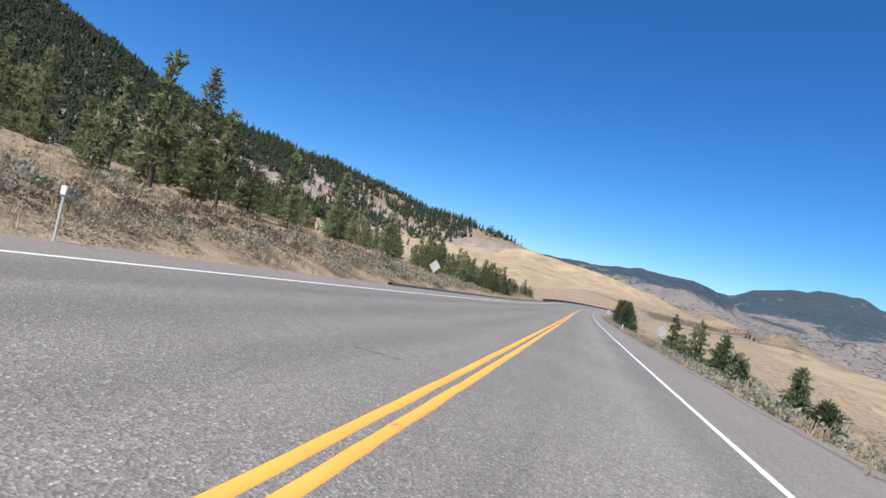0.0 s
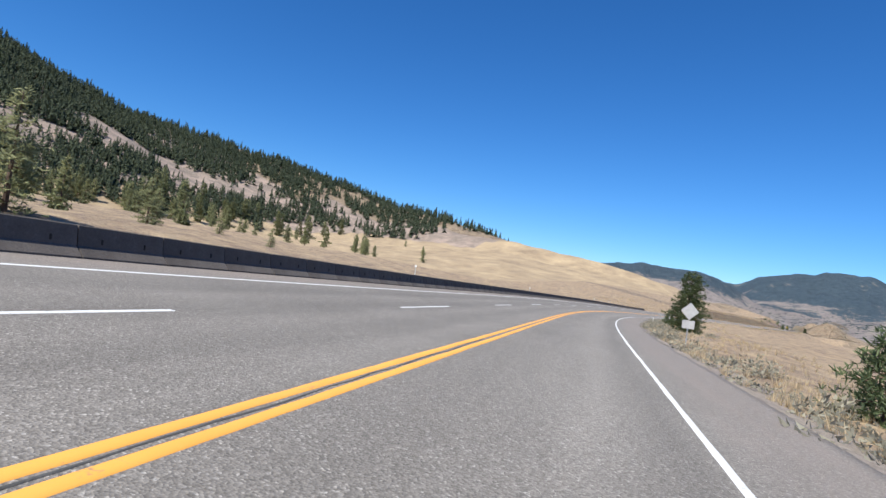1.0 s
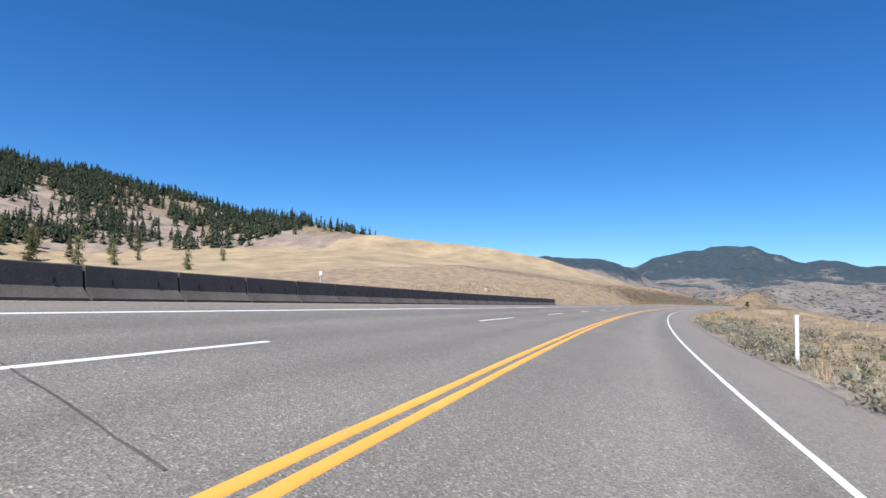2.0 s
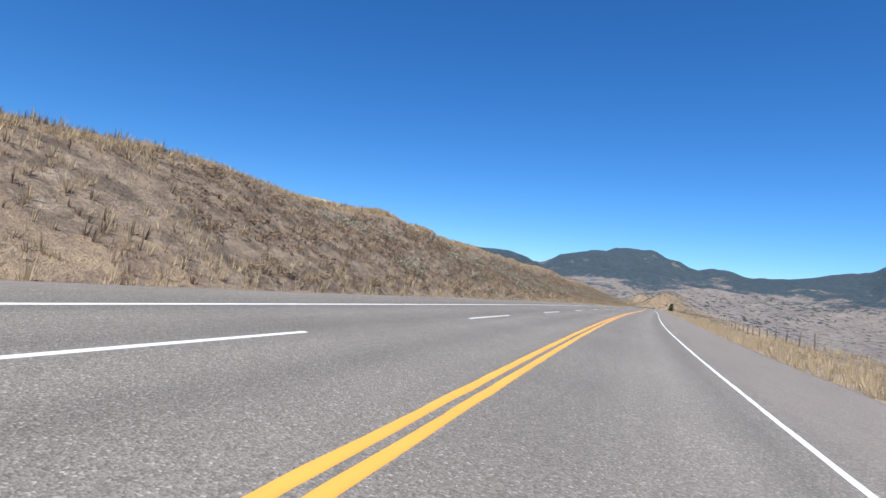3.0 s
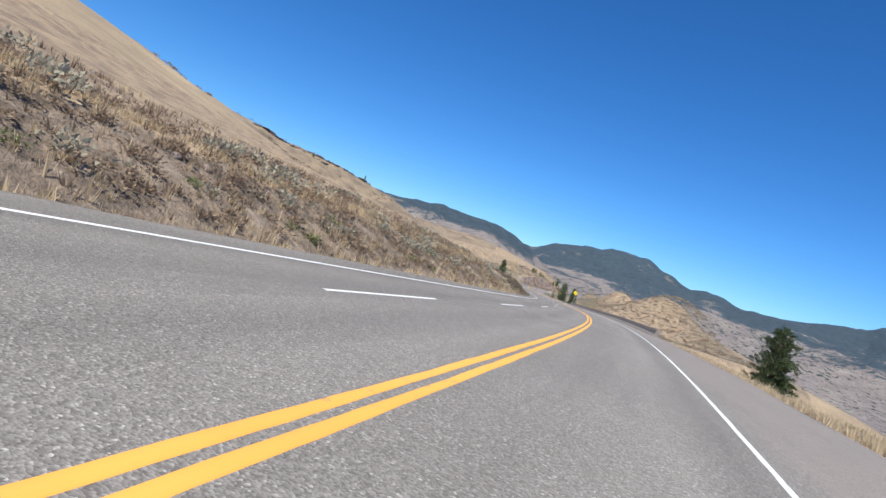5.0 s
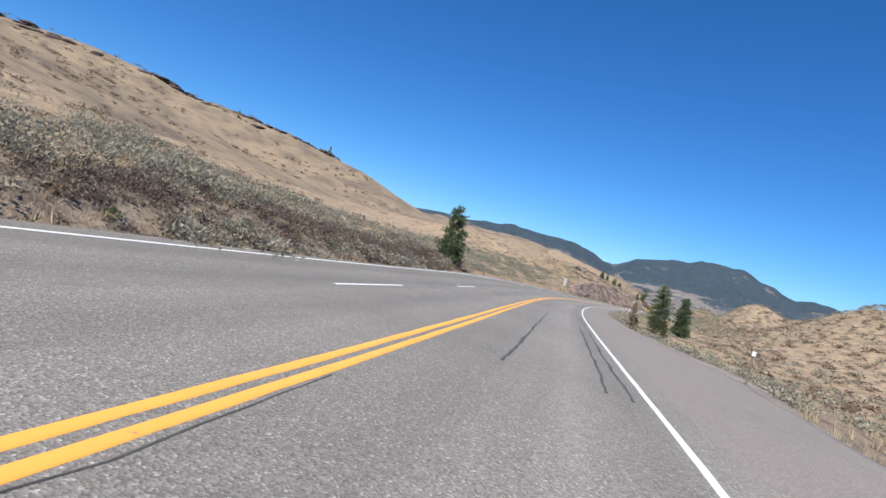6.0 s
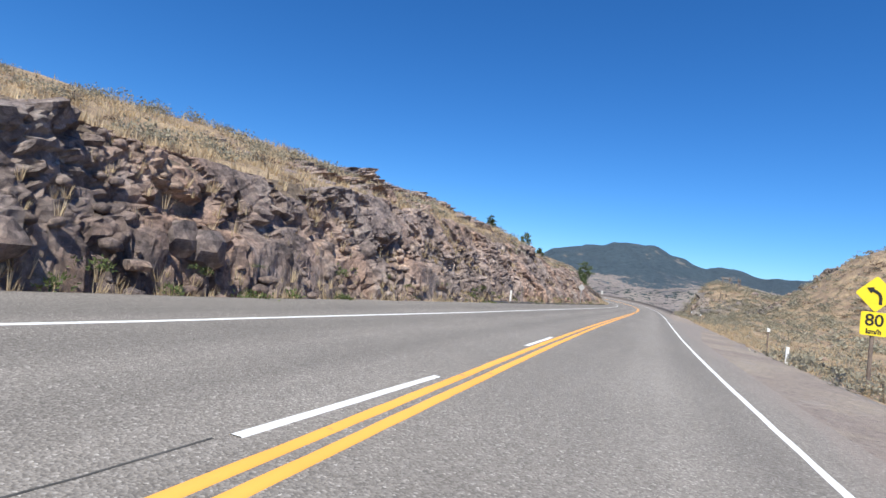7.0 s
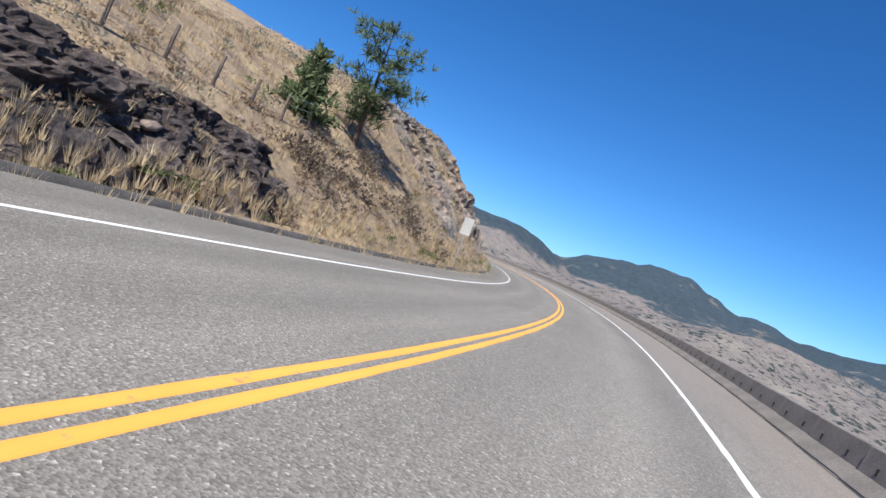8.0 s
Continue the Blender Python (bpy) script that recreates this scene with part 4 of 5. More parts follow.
def bush_shape(seed, leaves=95, flat=0.75, big=1.15):
    """A rounded bush of many small leaf sprays in a few lobes."""
    g = np.random.default_rng(seed)
    lobes = [(g.normal(0, .22), g.normal(0, .22), g.uniform(.22, .42)) for _ in range(5)]
    v, f = [], []
    for k in range(leaves):
        lx, ly, lr = lobes[k % 5]
        d = g.normal(0, 1, 3)
        d[2] = abs(d[2]) + .05
        d /= np.linalg.norm(d)
        c = np.array([lx, ly, .06]) + d * lr * np.array([1, 1, flat * 1.5]) * g.uniform(.55, 1.05)
        w = d * .8 + g.normal(0, .6, 3) + np.array([0, 0, .3])
        w /= np.linalg.norm(w)
        side = np.cross(w, g.normal(0, 1, 3))
        side = side / np.linalg.norm(side) * 0.032 * big
        n = len(v)
        v += [c - side, c + side, c + w * .105 * big]
        f.append((n, n + 1, n + 2))
    return np.array(v), np.array(f)


def spots(n, s0, s1, o0, o1, power=1.0, clumpy=None):
    """n ground points between stations and offsets (o0 the near side), thinning away from the road."""
    s = rng.uniform(s0, s1, n)
    o = o0 + (o1 - o0) * rng.random(n) ** power
    if o0 > 0:
        o = o + RIGHT(s, 1) - 6.5
    else:
        o = o - (LEFT(s, 1) - 7.5)
    if clumpy:
        keep = fbm(s / clumpy, o / clumpy, 3, 77) > 0.02
        s, o = s[keep], o[keep]
    x, y, _ = road(s, o)
    return np.stack([x, y, height(s, o)], 1)


def sizes_of(n, lo, hi, tall=1.0):
    w = rng.uniform(lo, hi, n)
    return np.stack([w, w * tall * rng.uniform(.8, 1.25, n)], 1)


def crest_spots(n, s0, s1):
    s = rng.uniform(s0, s1, n)
    o = -(LEFT(s, 1) + LEFT(s, 3) / LEFT(s, 2) + rng.normal(0.0, .3, n))
    x, y, _ = road(s, o)
    return np.stack([x, y, height(s, o)], 1)


def hill_spots(n):
    x, y = rng.uniform(800, 1060, n), rng.uniform(-160, 160, n)
    keep = fbm(x / 22, y / 22, 3, 61) > 0.02
    x, y = x[keep], y[keep]
    return np.stack([x, y, land(x, y)], 1)


TUFTS = [tuft_shape(k) for k in range(6)]
FINE = [tuft_shape(20 + k, 12, .5, .038) for k in range(4)]
BUSHES = [bush_shape(k) for k in range(6)]
BIG_BUSHES = [bush_shape(50 + k, 310, .7, .64) for k in range(6)]
MID_BUSHES = [bush_shape(70 + k, 60, .75, 1.5) for k in range(6)]
FAR_BUSHES = [bush_shape(30 + k, 34, .75, 2.2) for k in range(4)]
p = np.concatenate([spots(5200, -10, 440, 7.0, 20, 1.8), spots(4200, 440, 740, 7.2, 14, 1.3), spots(6000, 425, 740, 6.6, 10.0, 1.2), spots(2200, 830, 1090, 7.2, 24, 1.2), spots(1500, 905, 1090, 6.8, 9.5, 1.3), spots(1800, 1000, 1112, 7.6, 28, 1.1), spots(500, 1090, 1180, 7.4, 12), spots(900, 1096, 1150, -6.7, -8.8)])
scatter("dry_grass", TUFTS, p, sizes_of(len(p), .22, .5, 1.1), STRAW, "tufts of pale dry grass along the road verges", "grass")
p = np.concatenate([spots(2500, -10, 135, -7.6, -30, 1.4), spots(2200, -10, 45, -8.5, -19, 1.0), spots(3000, 420, 740, -7.2, -18, 1.0), spots(2800, 420, 740, -7.1, -8.6, 1.1), spots(5000, 740, 975, -7.0, -40, 1.3), spots(800, 968, 1095, -7.0, -7.9, 1.0), spots(2600, 345, 430, -8, -30, 1.2), spots(5200, 968, 1098, -8.4, -24, 1.0), spots(2600, 975, 1180, -13, -34, 1.2), spots(5000, 1090, 1185, -7.2, -30, 1.2), spots(1700, 1090, 1180, -7.2, -22, 1.2)])
scatter("dry_grass", FINE, p, sizes_of(len(p), .2, .45, 1.1), STRAW, "tufts of pale dry grass on the hillside slopes", "grass")
p = np.concatenate([spots(3000, 968, 1098, -9.5, -24, 1.0), spots(700, 1090, 1180, -8, -26, 1.0)])
scatter("dry_grass", FINE, p, sizes_of(len(p), .35, .7, .8), STRAW, "thick clumps of straw-coloured grass above the rock cut", "grass")
p = np.concatenate([spots(9000, 420, 740, -7.4, -18, 1.0), spots(900, -10, 80, -8.6, -30, 1.2)])
scatter("brown_grass", FINE, p, sizes_of(len(p), .2, .5, .8), BROWNSH, "low brown withered plants on the cut slope", "brush")
p = crest_spots(13000, 425, 735)
scatter("dry_grass", FINE, p, sizes_of(len(p), .14, .32, 1.1), STRAW, "fine golden grass along the crest of the cut slope", "grass")
p = np.concatenate([spots(4600, 430, 735, -7.8, -13.4), spots(300, 760, 900, -7.6, -14), spots(520, 1100, 1180, -9.5, -30), spots(120, 20, 130, -8.5, -22), spots(260, 968, 1095, -9.2, -24), spots(600, 0, 75, -8.8, -26, 1.1), spots(260, 955, 1112, 8.4, 40, 1.3), spots(150, 1090, 1185, -8, -28), spots(400, 770, 905, -9.6, -24, 1.1), spots(120, 1108, 1140, -7.8, -13)])
scatter("brown_brush", MID_BUSHES, p, sizes_of(len(p), .3, .85, .75), BROWNSH, "dead brown brush on the cut slopes", "brush")
p = np.concatenate([spots(420, 800, 880, -7.7, -11.5), spots(30, 975, 1092, -10, -20)])
scatter("brown_brush", BIG_BUSHES, p, sizes_of(len(p), .7, 1.5, .75), DARKBRUSH, "dark withered brush on the bank beside the road", "brush")
p = np.concatenate([spots(1300, 745, 885, -7.0, -11.5, 1.0), spots(420, -8, 40, -9.4, -13.5, 1.0), spots(260, 893, 948, -8.6, -19, 1.0, 4)])
scatter("brown_brush", MID_BUSHES, p, sizes_of(len(p), .4, .9, .75), DARKBRUSH, "low dark brush on the banks beside the road", "brush")
p = np.concatenate([spots(34, 1127.5, 1137, -8.6, -12.8), spots(9, 1136, 1143, -7.9, -10)])
scatter("brown_brush", BUSHES, p, sizes_of(len(p), .9, 1.9, .8), DARKBRUSH, "large bare brown shrubs below the pine", "brush")
q = np.concatenate([spots(170, 893, 950, -8.4, -26, .9), spots(160, 893, 950, -8.6, -20, 1.0, 4), spots(90, 835, 895, -9.5, -24, .9), spots(420, 806, 900, -9.2, -26, 1.0, 5), spots(60, 950, 1000, -13, -26), spots(60, 1040, 1108, 9, 26), spots(46, 1055, 1110, 7.2, 10), spots(34, -8, 45, -8.0, -9.8), spots(24, 835, 885, -7.2, -8.2), spots(40, 130, 345, 7.0, 9.0, 1.5), spots(30, 1030, 1085, -11, -20)])
p = np.concatenate([spots(700, 800, 975, -8.2, -45, 1.2, 7), spots(420, 850, 975, -8.0, -24, 1.0, 5), spots(420, 890, 975, -8.0, -36, 1.0), spots(420, 806, 905, -8.4, -26, 1.0, 5), spots(380, 1000, 1112, 7.6, 30, 1.2), spots(620, 1040, 1108, 7.2, 24, 1.0), spots(110, -5, 130, -8.6, -16), hill_spots(500), spots(420, 440, 735, -8.6, -13.2), spots(350, 770, 905, -8.0, -22, 1.0, 6), spots(120, 1085, 1180, -9, -28), spots(80, 975, 1085, -12.5, -32), spots(170, 1000, 1092, -10.5, -22), spots(220, 1040, 1112, 7.4, 18, 1.2), spots(500, 840, 1090, 8.6, 34, 1.3), spots(260, -5, 130, 8.5, 26, 1.6), spots(420, 0, 150, 6.9, 9.2), spots(170, 125, 345, 6.9, 9.5, 1.5), spots(260, 845, 1000, 6.5, 8.6), spots(260, 20, 140, -8.7, -12), spots(110, 190, 345, 7.4, 14), spots(70, 280, 345, 6.8, 12), spots(70, 480, 740, 8.6, 13)])
scatter("sagebrush", BIG_BUSHES, q, sizes_of(len(q), .9, 2.4, .72), SAGE, "large grey sagebrush clumps on the dry ground", "sagebrush")
scatter("sagebrush", BUSHES, p, sizes_of(len(p), .55, 1.5, .8), SAGE, "grey-green sagebrush bushes on the dry ground", "sagebrush")
p = np.concatenate([hill_spots(4000), spots(1100, 860, 1062, 20, 74, 1.0)])
scatter("brown_brush", FAR_BUSHES, p, sizes_of(len(p), .9, 2.6, .5), BROWNSH, "low brown brush scattered over the dry hill", "brush")
p = spots(1700, 860, 1100, 14, 74, 1.0)
scatter("sagebrush", FAR_BUSHES, p, sizes_of(len(p), .8, 2.0, .6), SAGE, "pale sagebrush scattered over the dry knolls", "sagebrush")
p = np.concatenate([spots(110, 440, 900, -7.7, -9.5), spots(90, 0, 140, -8.6, -13), spots(260, 60, 145, -10.5, -17), spots(60, 1110, 1170, -9, -16), spots(220, 968, 1180, -7.0, -8.2), spots(90, 290, 420, 7.2, 11), spots(40, 650, 760, 8.4, 11)])
scatter("green_shrub", BUSHES, p, sizes_of(len(p), .35, .8, .9), GREEN, "yellow-green weeds at the edge of the asphalt", "shrub")


# distant forest on the mountainside
def far_tree(seed):
    g = np.random.default_rng(seed)
    v, f = [], []
    for k in range(6):
        q = k / 6
        r, z = (0.20 * (1 - q) + .025), 0.1 + 0.85 * q
        for j in range(5):
            a = g.random() * 6.283
            rr = r * g.uniform(.6, 1.3)
            c, s = math.cos(a), math.sin(a)
            b = len(v)
            w = 0.5 * rr
            v += [np.array([0, 0, z + .16]), np.array([c * rr - s * w, s * rr + c * w, z - .02 * g.random()]), np.array([c * rr + s * w, s * rr - c * w, z - .06 * g.random()])]
            f.append((b, b + 1, b + 2))
    return np.array(v), np.array(f)


def forest():
    n = 90000
    x, y = rng.uniform(60, 1000, n), rng.uniform(40, 900, n)
    hill = ridge(x, y, FOREST_HILL, 430, 1.25)
    z = land(x, y)
    # its lower edge, an open pinkish slope across it, and clearings that widen towards the golden meadow
    edge = np.interp(x, [0, 300, 444, 580, 664, 700, 760, 1000], [200, 290, 312, 300, 278, 195, 150, 90]) + 60 * fbm(x / 45, y / 45, 3, 57)
    slope = np.interp(x, [560, 604, 632, 690, 740], [480, 462, 436, 392, 350]) + 14 * fbm(x / 25, y / 25, 2, 59)
    bare = (np.abs(y - slope) < np.interp(x, [570, 610, 690, 750], [12, 44, 40, 14])) & (x > 570) & (x < 750)
    clear = fbm(x / 55, y / 55, 4, 51) > np.interp(x, [400, 650, 760], [.2, .06, -.05]) + np.interp(hill, [55, 90], [0, .35])
    keep = (hill > 9) & (y > edge) & (z < hill + 25) & (~bare | (rng.random(n) < .05)) & (~clear | (rng.random(n) < .12)) & (rng.random(n) < np.maximum(np.interp(x, [600, 700], [.4, .24]), np.interp(hill, [50, 85], [0, .5])))
    x, y, z = x[keep], y[keep], z[keep]
    size = np.stack([rng.uniform(8, 14, len(x))] * 2, 1)
    size[:, 1] *= rng.uniform(.8, 1.25, len(x))
    scatter("distant_forest", [far_tree(k) for k in range(8)], np.stack([x, y, z - .5], 1), size, NEEDLE_FAR, "distant dark conifer forest on the mountainside", "forest", 0.02)


forest()


# ---- rock ----
def cells(u, v, size, seed):
    """Blocks of about one size: a tilted plane for each block, and the distance to the block's border."""
    a, b = u / size, v / size
    best = np.full(u.shape, 1e9)
    second = np.full(u.shape, 1e9)
    val = np.zeros(u.shape)
    ia, ib = np.floor(a).astype(np.int64), np.floor(b).astype(np.int64)
    for da in (-1, 0, 1):
        for db in (-1, 0, 1):
            ca, cb = ia + da, ib + db
            ja, jb = vnoise(ca + .0, cb + .0, seed) * .48, vnoise(ca + .0, cb + .0, seed + 1) * .48
            ua, ub = a - ca - .5 - ja, b - cb - .5 - jb
            d = np.maximum(np.abs(ua + .25 * ub), np.abs(ub - .2 * ua) * 1.1) + 0.2 * np.hypot(ua, ub)
            w = vnoise(ca + .0, cb + .0, seed + 2) + 1.5 * ua * vnoise(ca + .0, cb + .0, seed + 3) + ub * (.35 + 1.3 * vnoise(ca + .0, cb + .0, seed + 5))
            second = np.where(d < best, best, np.minimum(second, d))
            val = np.where(d < best, w, val)
            best = np.minimum(best, d)
    return val, second - best


def rock_sheet(name, s0, s1, path, top, label, ds=0.12, dv=0.11, deep=0.3, seed=60, hollows=(), patchy=0.0, mat=None, over=0.0, pockets=1.0):
    """A broken rock face: path(s, v) gives the offset for v metres up the face, which ends at top(s) metres; blocks stand out by different depths. over: how far the top hangs out."""
    st = np.arange(s0, s1, ds)
    v = np.arange(-.5, float(np.max(top(st))) + 1.0, dv)
    ss, vv = np.meshgrid(st, v, indexing="ij")
    oo = path(ss, vv)
    wob = fbm(ss / 1.8, vv / 1.8, 3, seed + 9)
    sw, vw = ss + 0.35 * wob, vv + 0.35 * fbm(ss / 1.8, vv / 1.8, 3, seed + 12)
    a0, e0 = cells(sw, vw * .7, 2.1, seed + 50)
    a1, e1 = cells(sw + .15 * vw, vw * .62, 1.0, seed)
    a2, _ = cells(sw + .3 * vw, vw * .8, .5, seed + 4)
    a3, _ = cells(sw - .2 * vw, vw, .26, seed + 8)
    beds = vnoise(sw / 6, vw / .55 + .12 * sw, seed + 18)
    aa, _ = cells(sw + .4 * vw, vw * .9, 3.8, seed + 55)
    broken = np.clip(.55 + 1.6 * fbm(ss / 5.5, vv / 3.2, 3, seed + 34), .2, 1.15)
    blocks = .62 * a0 + .62 * a1 + .46 * a2 + .34 * a3 - .5 * np.exp(-e0 * 34) - .3 * np.exp(-e1 * 34)
    # rubble lies against the foot; higher up, blocks have fallen out and left dark pockets under ledges
    pocket = ease(fbm(sw / 2.4, vw / 1.5 + .1 * sw, 3, seed + 62) + .25 * a1, .06, .13) * ease(vv, .5, .9) * ease(top(ss) - vv, .7, 1.2)
    out = deep * (1.1 * broken * blocks + .6 * aa + .25 * beds + .15 + .9 * fbm(ss / 6, vv / 3.2, 3, seed + 20) + .16 * fbm(ss / .3, vv / .3, 2, seed + 24) - pockets * pocket) + .08 + over * ease(vv, .8, 2.6)
    for hs, hv, rs, rv, d in hollows:
        out = out - d * np.exp(-(np.abs(ss - hs + .5 * wob + .2 * a1) / rs) ** 8 - (np.abs(vv - hv + .3 * wob + .2 * a2) / rv) ** 8)
    edge = top(ss) + .8 * fbm(ss / 3.5, ss * 0 + seed, 3, seed + 30)
    fade = ease(edge - vv, -.2, .7) * ease(ss, s0, s0 + 3) * ease(-ss, -s1, -s1 + 3)
    if patchy:
        fade = fade * ease(fbm(ss / 5, vv / 4, 4, seed + 40), patchy - .12, patchy + .1)
    out = (out + .3 * deep) * fade - 0.8 * (1 - fade)
    sign = np.where(oo < 0, 1.0, -1.0)
    z = height(ss, oo) + 0.22 * out - 1.6 * np.clip(.15 - vv, 0, None)
    x, y, _ = road(ss + 0.12 * a2 * fade, oo + sign * out * .85)
    vert = np.stack([x, y, z], -1).reshape(-1, 3)
    return tagged(sheet(name, vert, quads_down(len(st), len(v)), mat or ROCK, smooth=False), label, "rock face", kind="structure")


def left_path(s, v):
    foot, rise, crest = LEFT(s, 1), LEFT(s, 2), LEFT(s, 3)
    slant = np.sqrt(1 + 1 / rise ** 2)
    full = crest * slant
    low = np.minimum(v, full)
    return -(foot + 0.85 + low / slant / rise + np.clip(v - full, 0, None) * 0.95)


def rock_top(k):
    return lambda s: np.interp(s, *ROCKS[k][2])


rock_sheet("rock_face", 961, 1096, left_path, rock_top(0), "broken red-brown volcanic rock cut beside the road", ds=.085, dv=.085, deep=.33, over=.1, pockets=1.3,
           hollows=[(981.5, 1.3, .9, .5, .6), (993, .9, 1.0, .8, .8), (1004, 1.0, 1.3, .9, .9), (1031, 1.2, 1.2, .8, .7), (1062, .8, 1.0, .7, .8), (1074, 1.0, 1.4, .9, 1.0), (1083, 1.1, 1.2, .8, .9)])
# part of this face's darkness is overhang shade put into the rock colour
rock_sheet("rock_face", 1103, 1128, lambda s, v: left_path(s, v + .4), lambda s: rock_top(1)(s) - .4, "dark overhanging rock, its shade deepened in the colour, at the foot of the bank", ds=.09, dv=.09, deep=.19, seed=66, hollows=[(1112, 1.2, 3.5, .8, .5), (1118.4, .8, 2.0, .6, .4)], mat=SHADED_DARK_ROCK, over=.5, pockets=0)
rock_sheet("rock_outcrop", 988, 1092, lambda s, v: -(LEFT(s, 1) + LEFT(s, 3) / LEFT(s, 2) + 1.5 + v), lambda s: 9 + 0 * s, "weathered rock ledges in the dry grass above the cut", ds=.22, dv=.22, deep=.7, seed=74, patchy=.02)
rock_sheet("rock_outcrop", 1144, 1172, lambda s, v: -(8.6 + v), lambda s: 13 + 0 * s, "grey weathered rock ribs on the steep bank", ds=.25, dv=.25, deep=.5, seed=70, patchy=-.3, mat=GREYROCK)
rock_sheet("rock_outcrop", 1058, 1112, lambda s, v: 9.0 + v, lambda s: 17 + 0 * s, "grey broken rock knoll on the valley side", ds=.2, dv=.2, deep=.6, seed=80, patchy=.06, mat=GREYROCK)


def boulder_shape(seed, fine=2):
    bm = bmesh.new()
    bmesh.ops.create_icosphere(bm, subdivisions=fine, radius=0.5)
    g = np.random.default_rng(seed)
    sc = g.uniform(.7, 1.2, 3)
    for v in bm.verts:
        k = 1 + 0.35 * noise.noise(v.co * 2.3 + Vector((seed * 3.1, 0, 0)))
        v.co = Vector((v.co.x * sc[0], v.co.y * sc[1], v.co.z * sc[2] * .7)) * k
        v.co = Vector((round(v.co.x * 5) / 5 * .5 + v.co.x * .5, round(v.co.y * 5) / 5 * .5 + v.co.y * .5, round(v.co.z * 5) / 5 * .5 + v.co.z * .5))
    va = np.array([v.co[:] for v in bm.verts])
    fa = np.array([[v.index for v in f.verts] for f in bm.faces])
    bm.free()
    return va, fa


STONES = [boulder_shape(k) for k in range(6)]
PEBBLES = [boulder_shape(10 + k, 1) for k in range(6)]
p = np.concatenate([spots(900, 972, 1094, -7.2, -10, 1.6), spots(500, 440, 730, -7.6, -18), spots(900, 960, 1112, 8.0, 36), spots(500, 900, 975, -14, -45), spots(500, 1090, 1180, -8, -30)])
scatter("loose_stones", PEBBLES, p, sizes_of(len(p), .12, .5, .9), ROCK, "loose brown stones fallen from the slope", "stones", .3)
for k in range(46):
    bm = bmesh.new()
    va, fa = STONES[k % 6]
    vs = [bm.verts.new(q) for q in va]
    for q in fa:
        bm.faces.new([vs[i] for i in q])
    s, o = (rng.uniform(975, 1092), -rng.uniform(7.4, 9.2)) if k < 22 else (rng.uniform(1058, 1108), rng.uniform(9, 24)) if k < 36 else (rng.uniform(930, 975), -rng.uniform(13, 30))
    size = rng.uniform(.5, 1.3)
    ob = part("boulder", bm, ROCK)
    tagged(ob, "angular brown boulder at the foot of the rock" if k < 22 else "angular boulder among the sagebrush", "boulder", "boulders")
    set_at(ob, s, o, rng.uniform(0, 360), .1, size)
hill_pts = np.concatenate([np.stack([np.linspace(a[0], b[0], 60), np.linspace(a[1], b[1], 60)], 1) for a, b in zip(ROCK_HILL[:-1], ROCK_HILL[1:])]) + rng.normal(0, 3.5, (240, 2))
hz = land(hill_pts[:, 0], hill_pts[:, 1])
scatter("crest_rocks", STONES, np.column_stack([hill_pts, hz - 1.0]), sizes_of(240, 2.0, 7.0, .34), SHADED_DARK_ROCK, "dark rock ledges along the hill's crest", "rocks", .2)


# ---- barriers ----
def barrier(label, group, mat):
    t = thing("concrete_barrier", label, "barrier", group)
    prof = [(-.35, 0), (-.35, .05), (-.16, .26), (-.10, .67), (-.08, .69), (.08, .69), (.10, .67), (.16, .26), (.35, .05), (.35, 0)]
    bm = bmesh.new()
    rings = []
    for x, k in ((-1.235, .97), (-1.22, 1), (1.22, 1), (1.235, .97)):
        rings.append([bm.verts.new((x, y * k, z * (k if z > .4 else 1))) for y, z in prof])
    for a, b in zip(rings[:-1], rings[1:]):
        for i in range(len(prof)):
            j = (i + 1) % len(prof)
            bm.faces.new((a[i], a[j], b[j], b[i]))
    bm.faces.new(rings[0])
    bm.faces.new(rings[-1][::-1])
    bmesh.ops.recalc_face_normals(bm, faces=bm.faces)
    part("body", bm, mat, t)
    for x in (-.62, .62):
        for sy in (-1, 1):
            bm = bmesh.new()
            box(bm, (x, sy * .135, .38), (.05, .05, .12), .01)
            part("lifting_slot", bm, DARK, t, "dark slot in the concrete")
    return t


def barrier_row(s0, s1, o, label, group, mat=CONCRETE):
    first = None
    for s in np.arange(s0, s1, 2.5):
        oo = float(o(s)) if callable(o) else o
        x, y, z = (float(q) for q in road(s, oo))
        hd = float(np.interp(s, ST, HEAD))
        slope = math.atan(float(road(s + 1, oo)[2] - road(s - 1, oo)[2]) / 2)
        m = Matrix.Translation(Vector((x, y, z - .02)) * U) @ Euler((0, -slope, hd + rng.normal(0, .002))).to_matrix().to_4x4()
        if first is None:
            first = barrier(label, group, mat)
            first.matrix_basis = m
        else:
            copy_thing(first, m)


# this row's darker concrete colour stands for shade on the road side
barrier_row(137, 346, -8.3, "weathered concrete barrier, its road side's shade put into a darker colour", "barriers by the meadow", SHADE_CONCRETE)
barrier_row(745, 827, 6.35, "weathered concrete barrier on the valley edge", "barriers on the valley edge")
barrier_row(1087, 1300, lambda s: np.interp(s, [1087, 1120, 1131, 1155, 1300], [6.1, 5.95, 6.25, 6.8, 7.4]), "weathered concrete barrier above the valley", "barriers above the valley")


tagged(stripe("road_joint", 1087, 1300, lambda s: np.interp(s, [1087, 1120, 1131, 1155, 1300], [5.71, 5.56, 5.86, 6.41, 7.01]), .05, TAR, ""), "dark open joint between the asphalt and the barrier", "road joint", kind="structure")
tagged(stripe("road_joint", 745, 827, 5.96, .03, TAR, ""), "dark open joint between the asphalt and the barrier", "road joint", kind="structure")


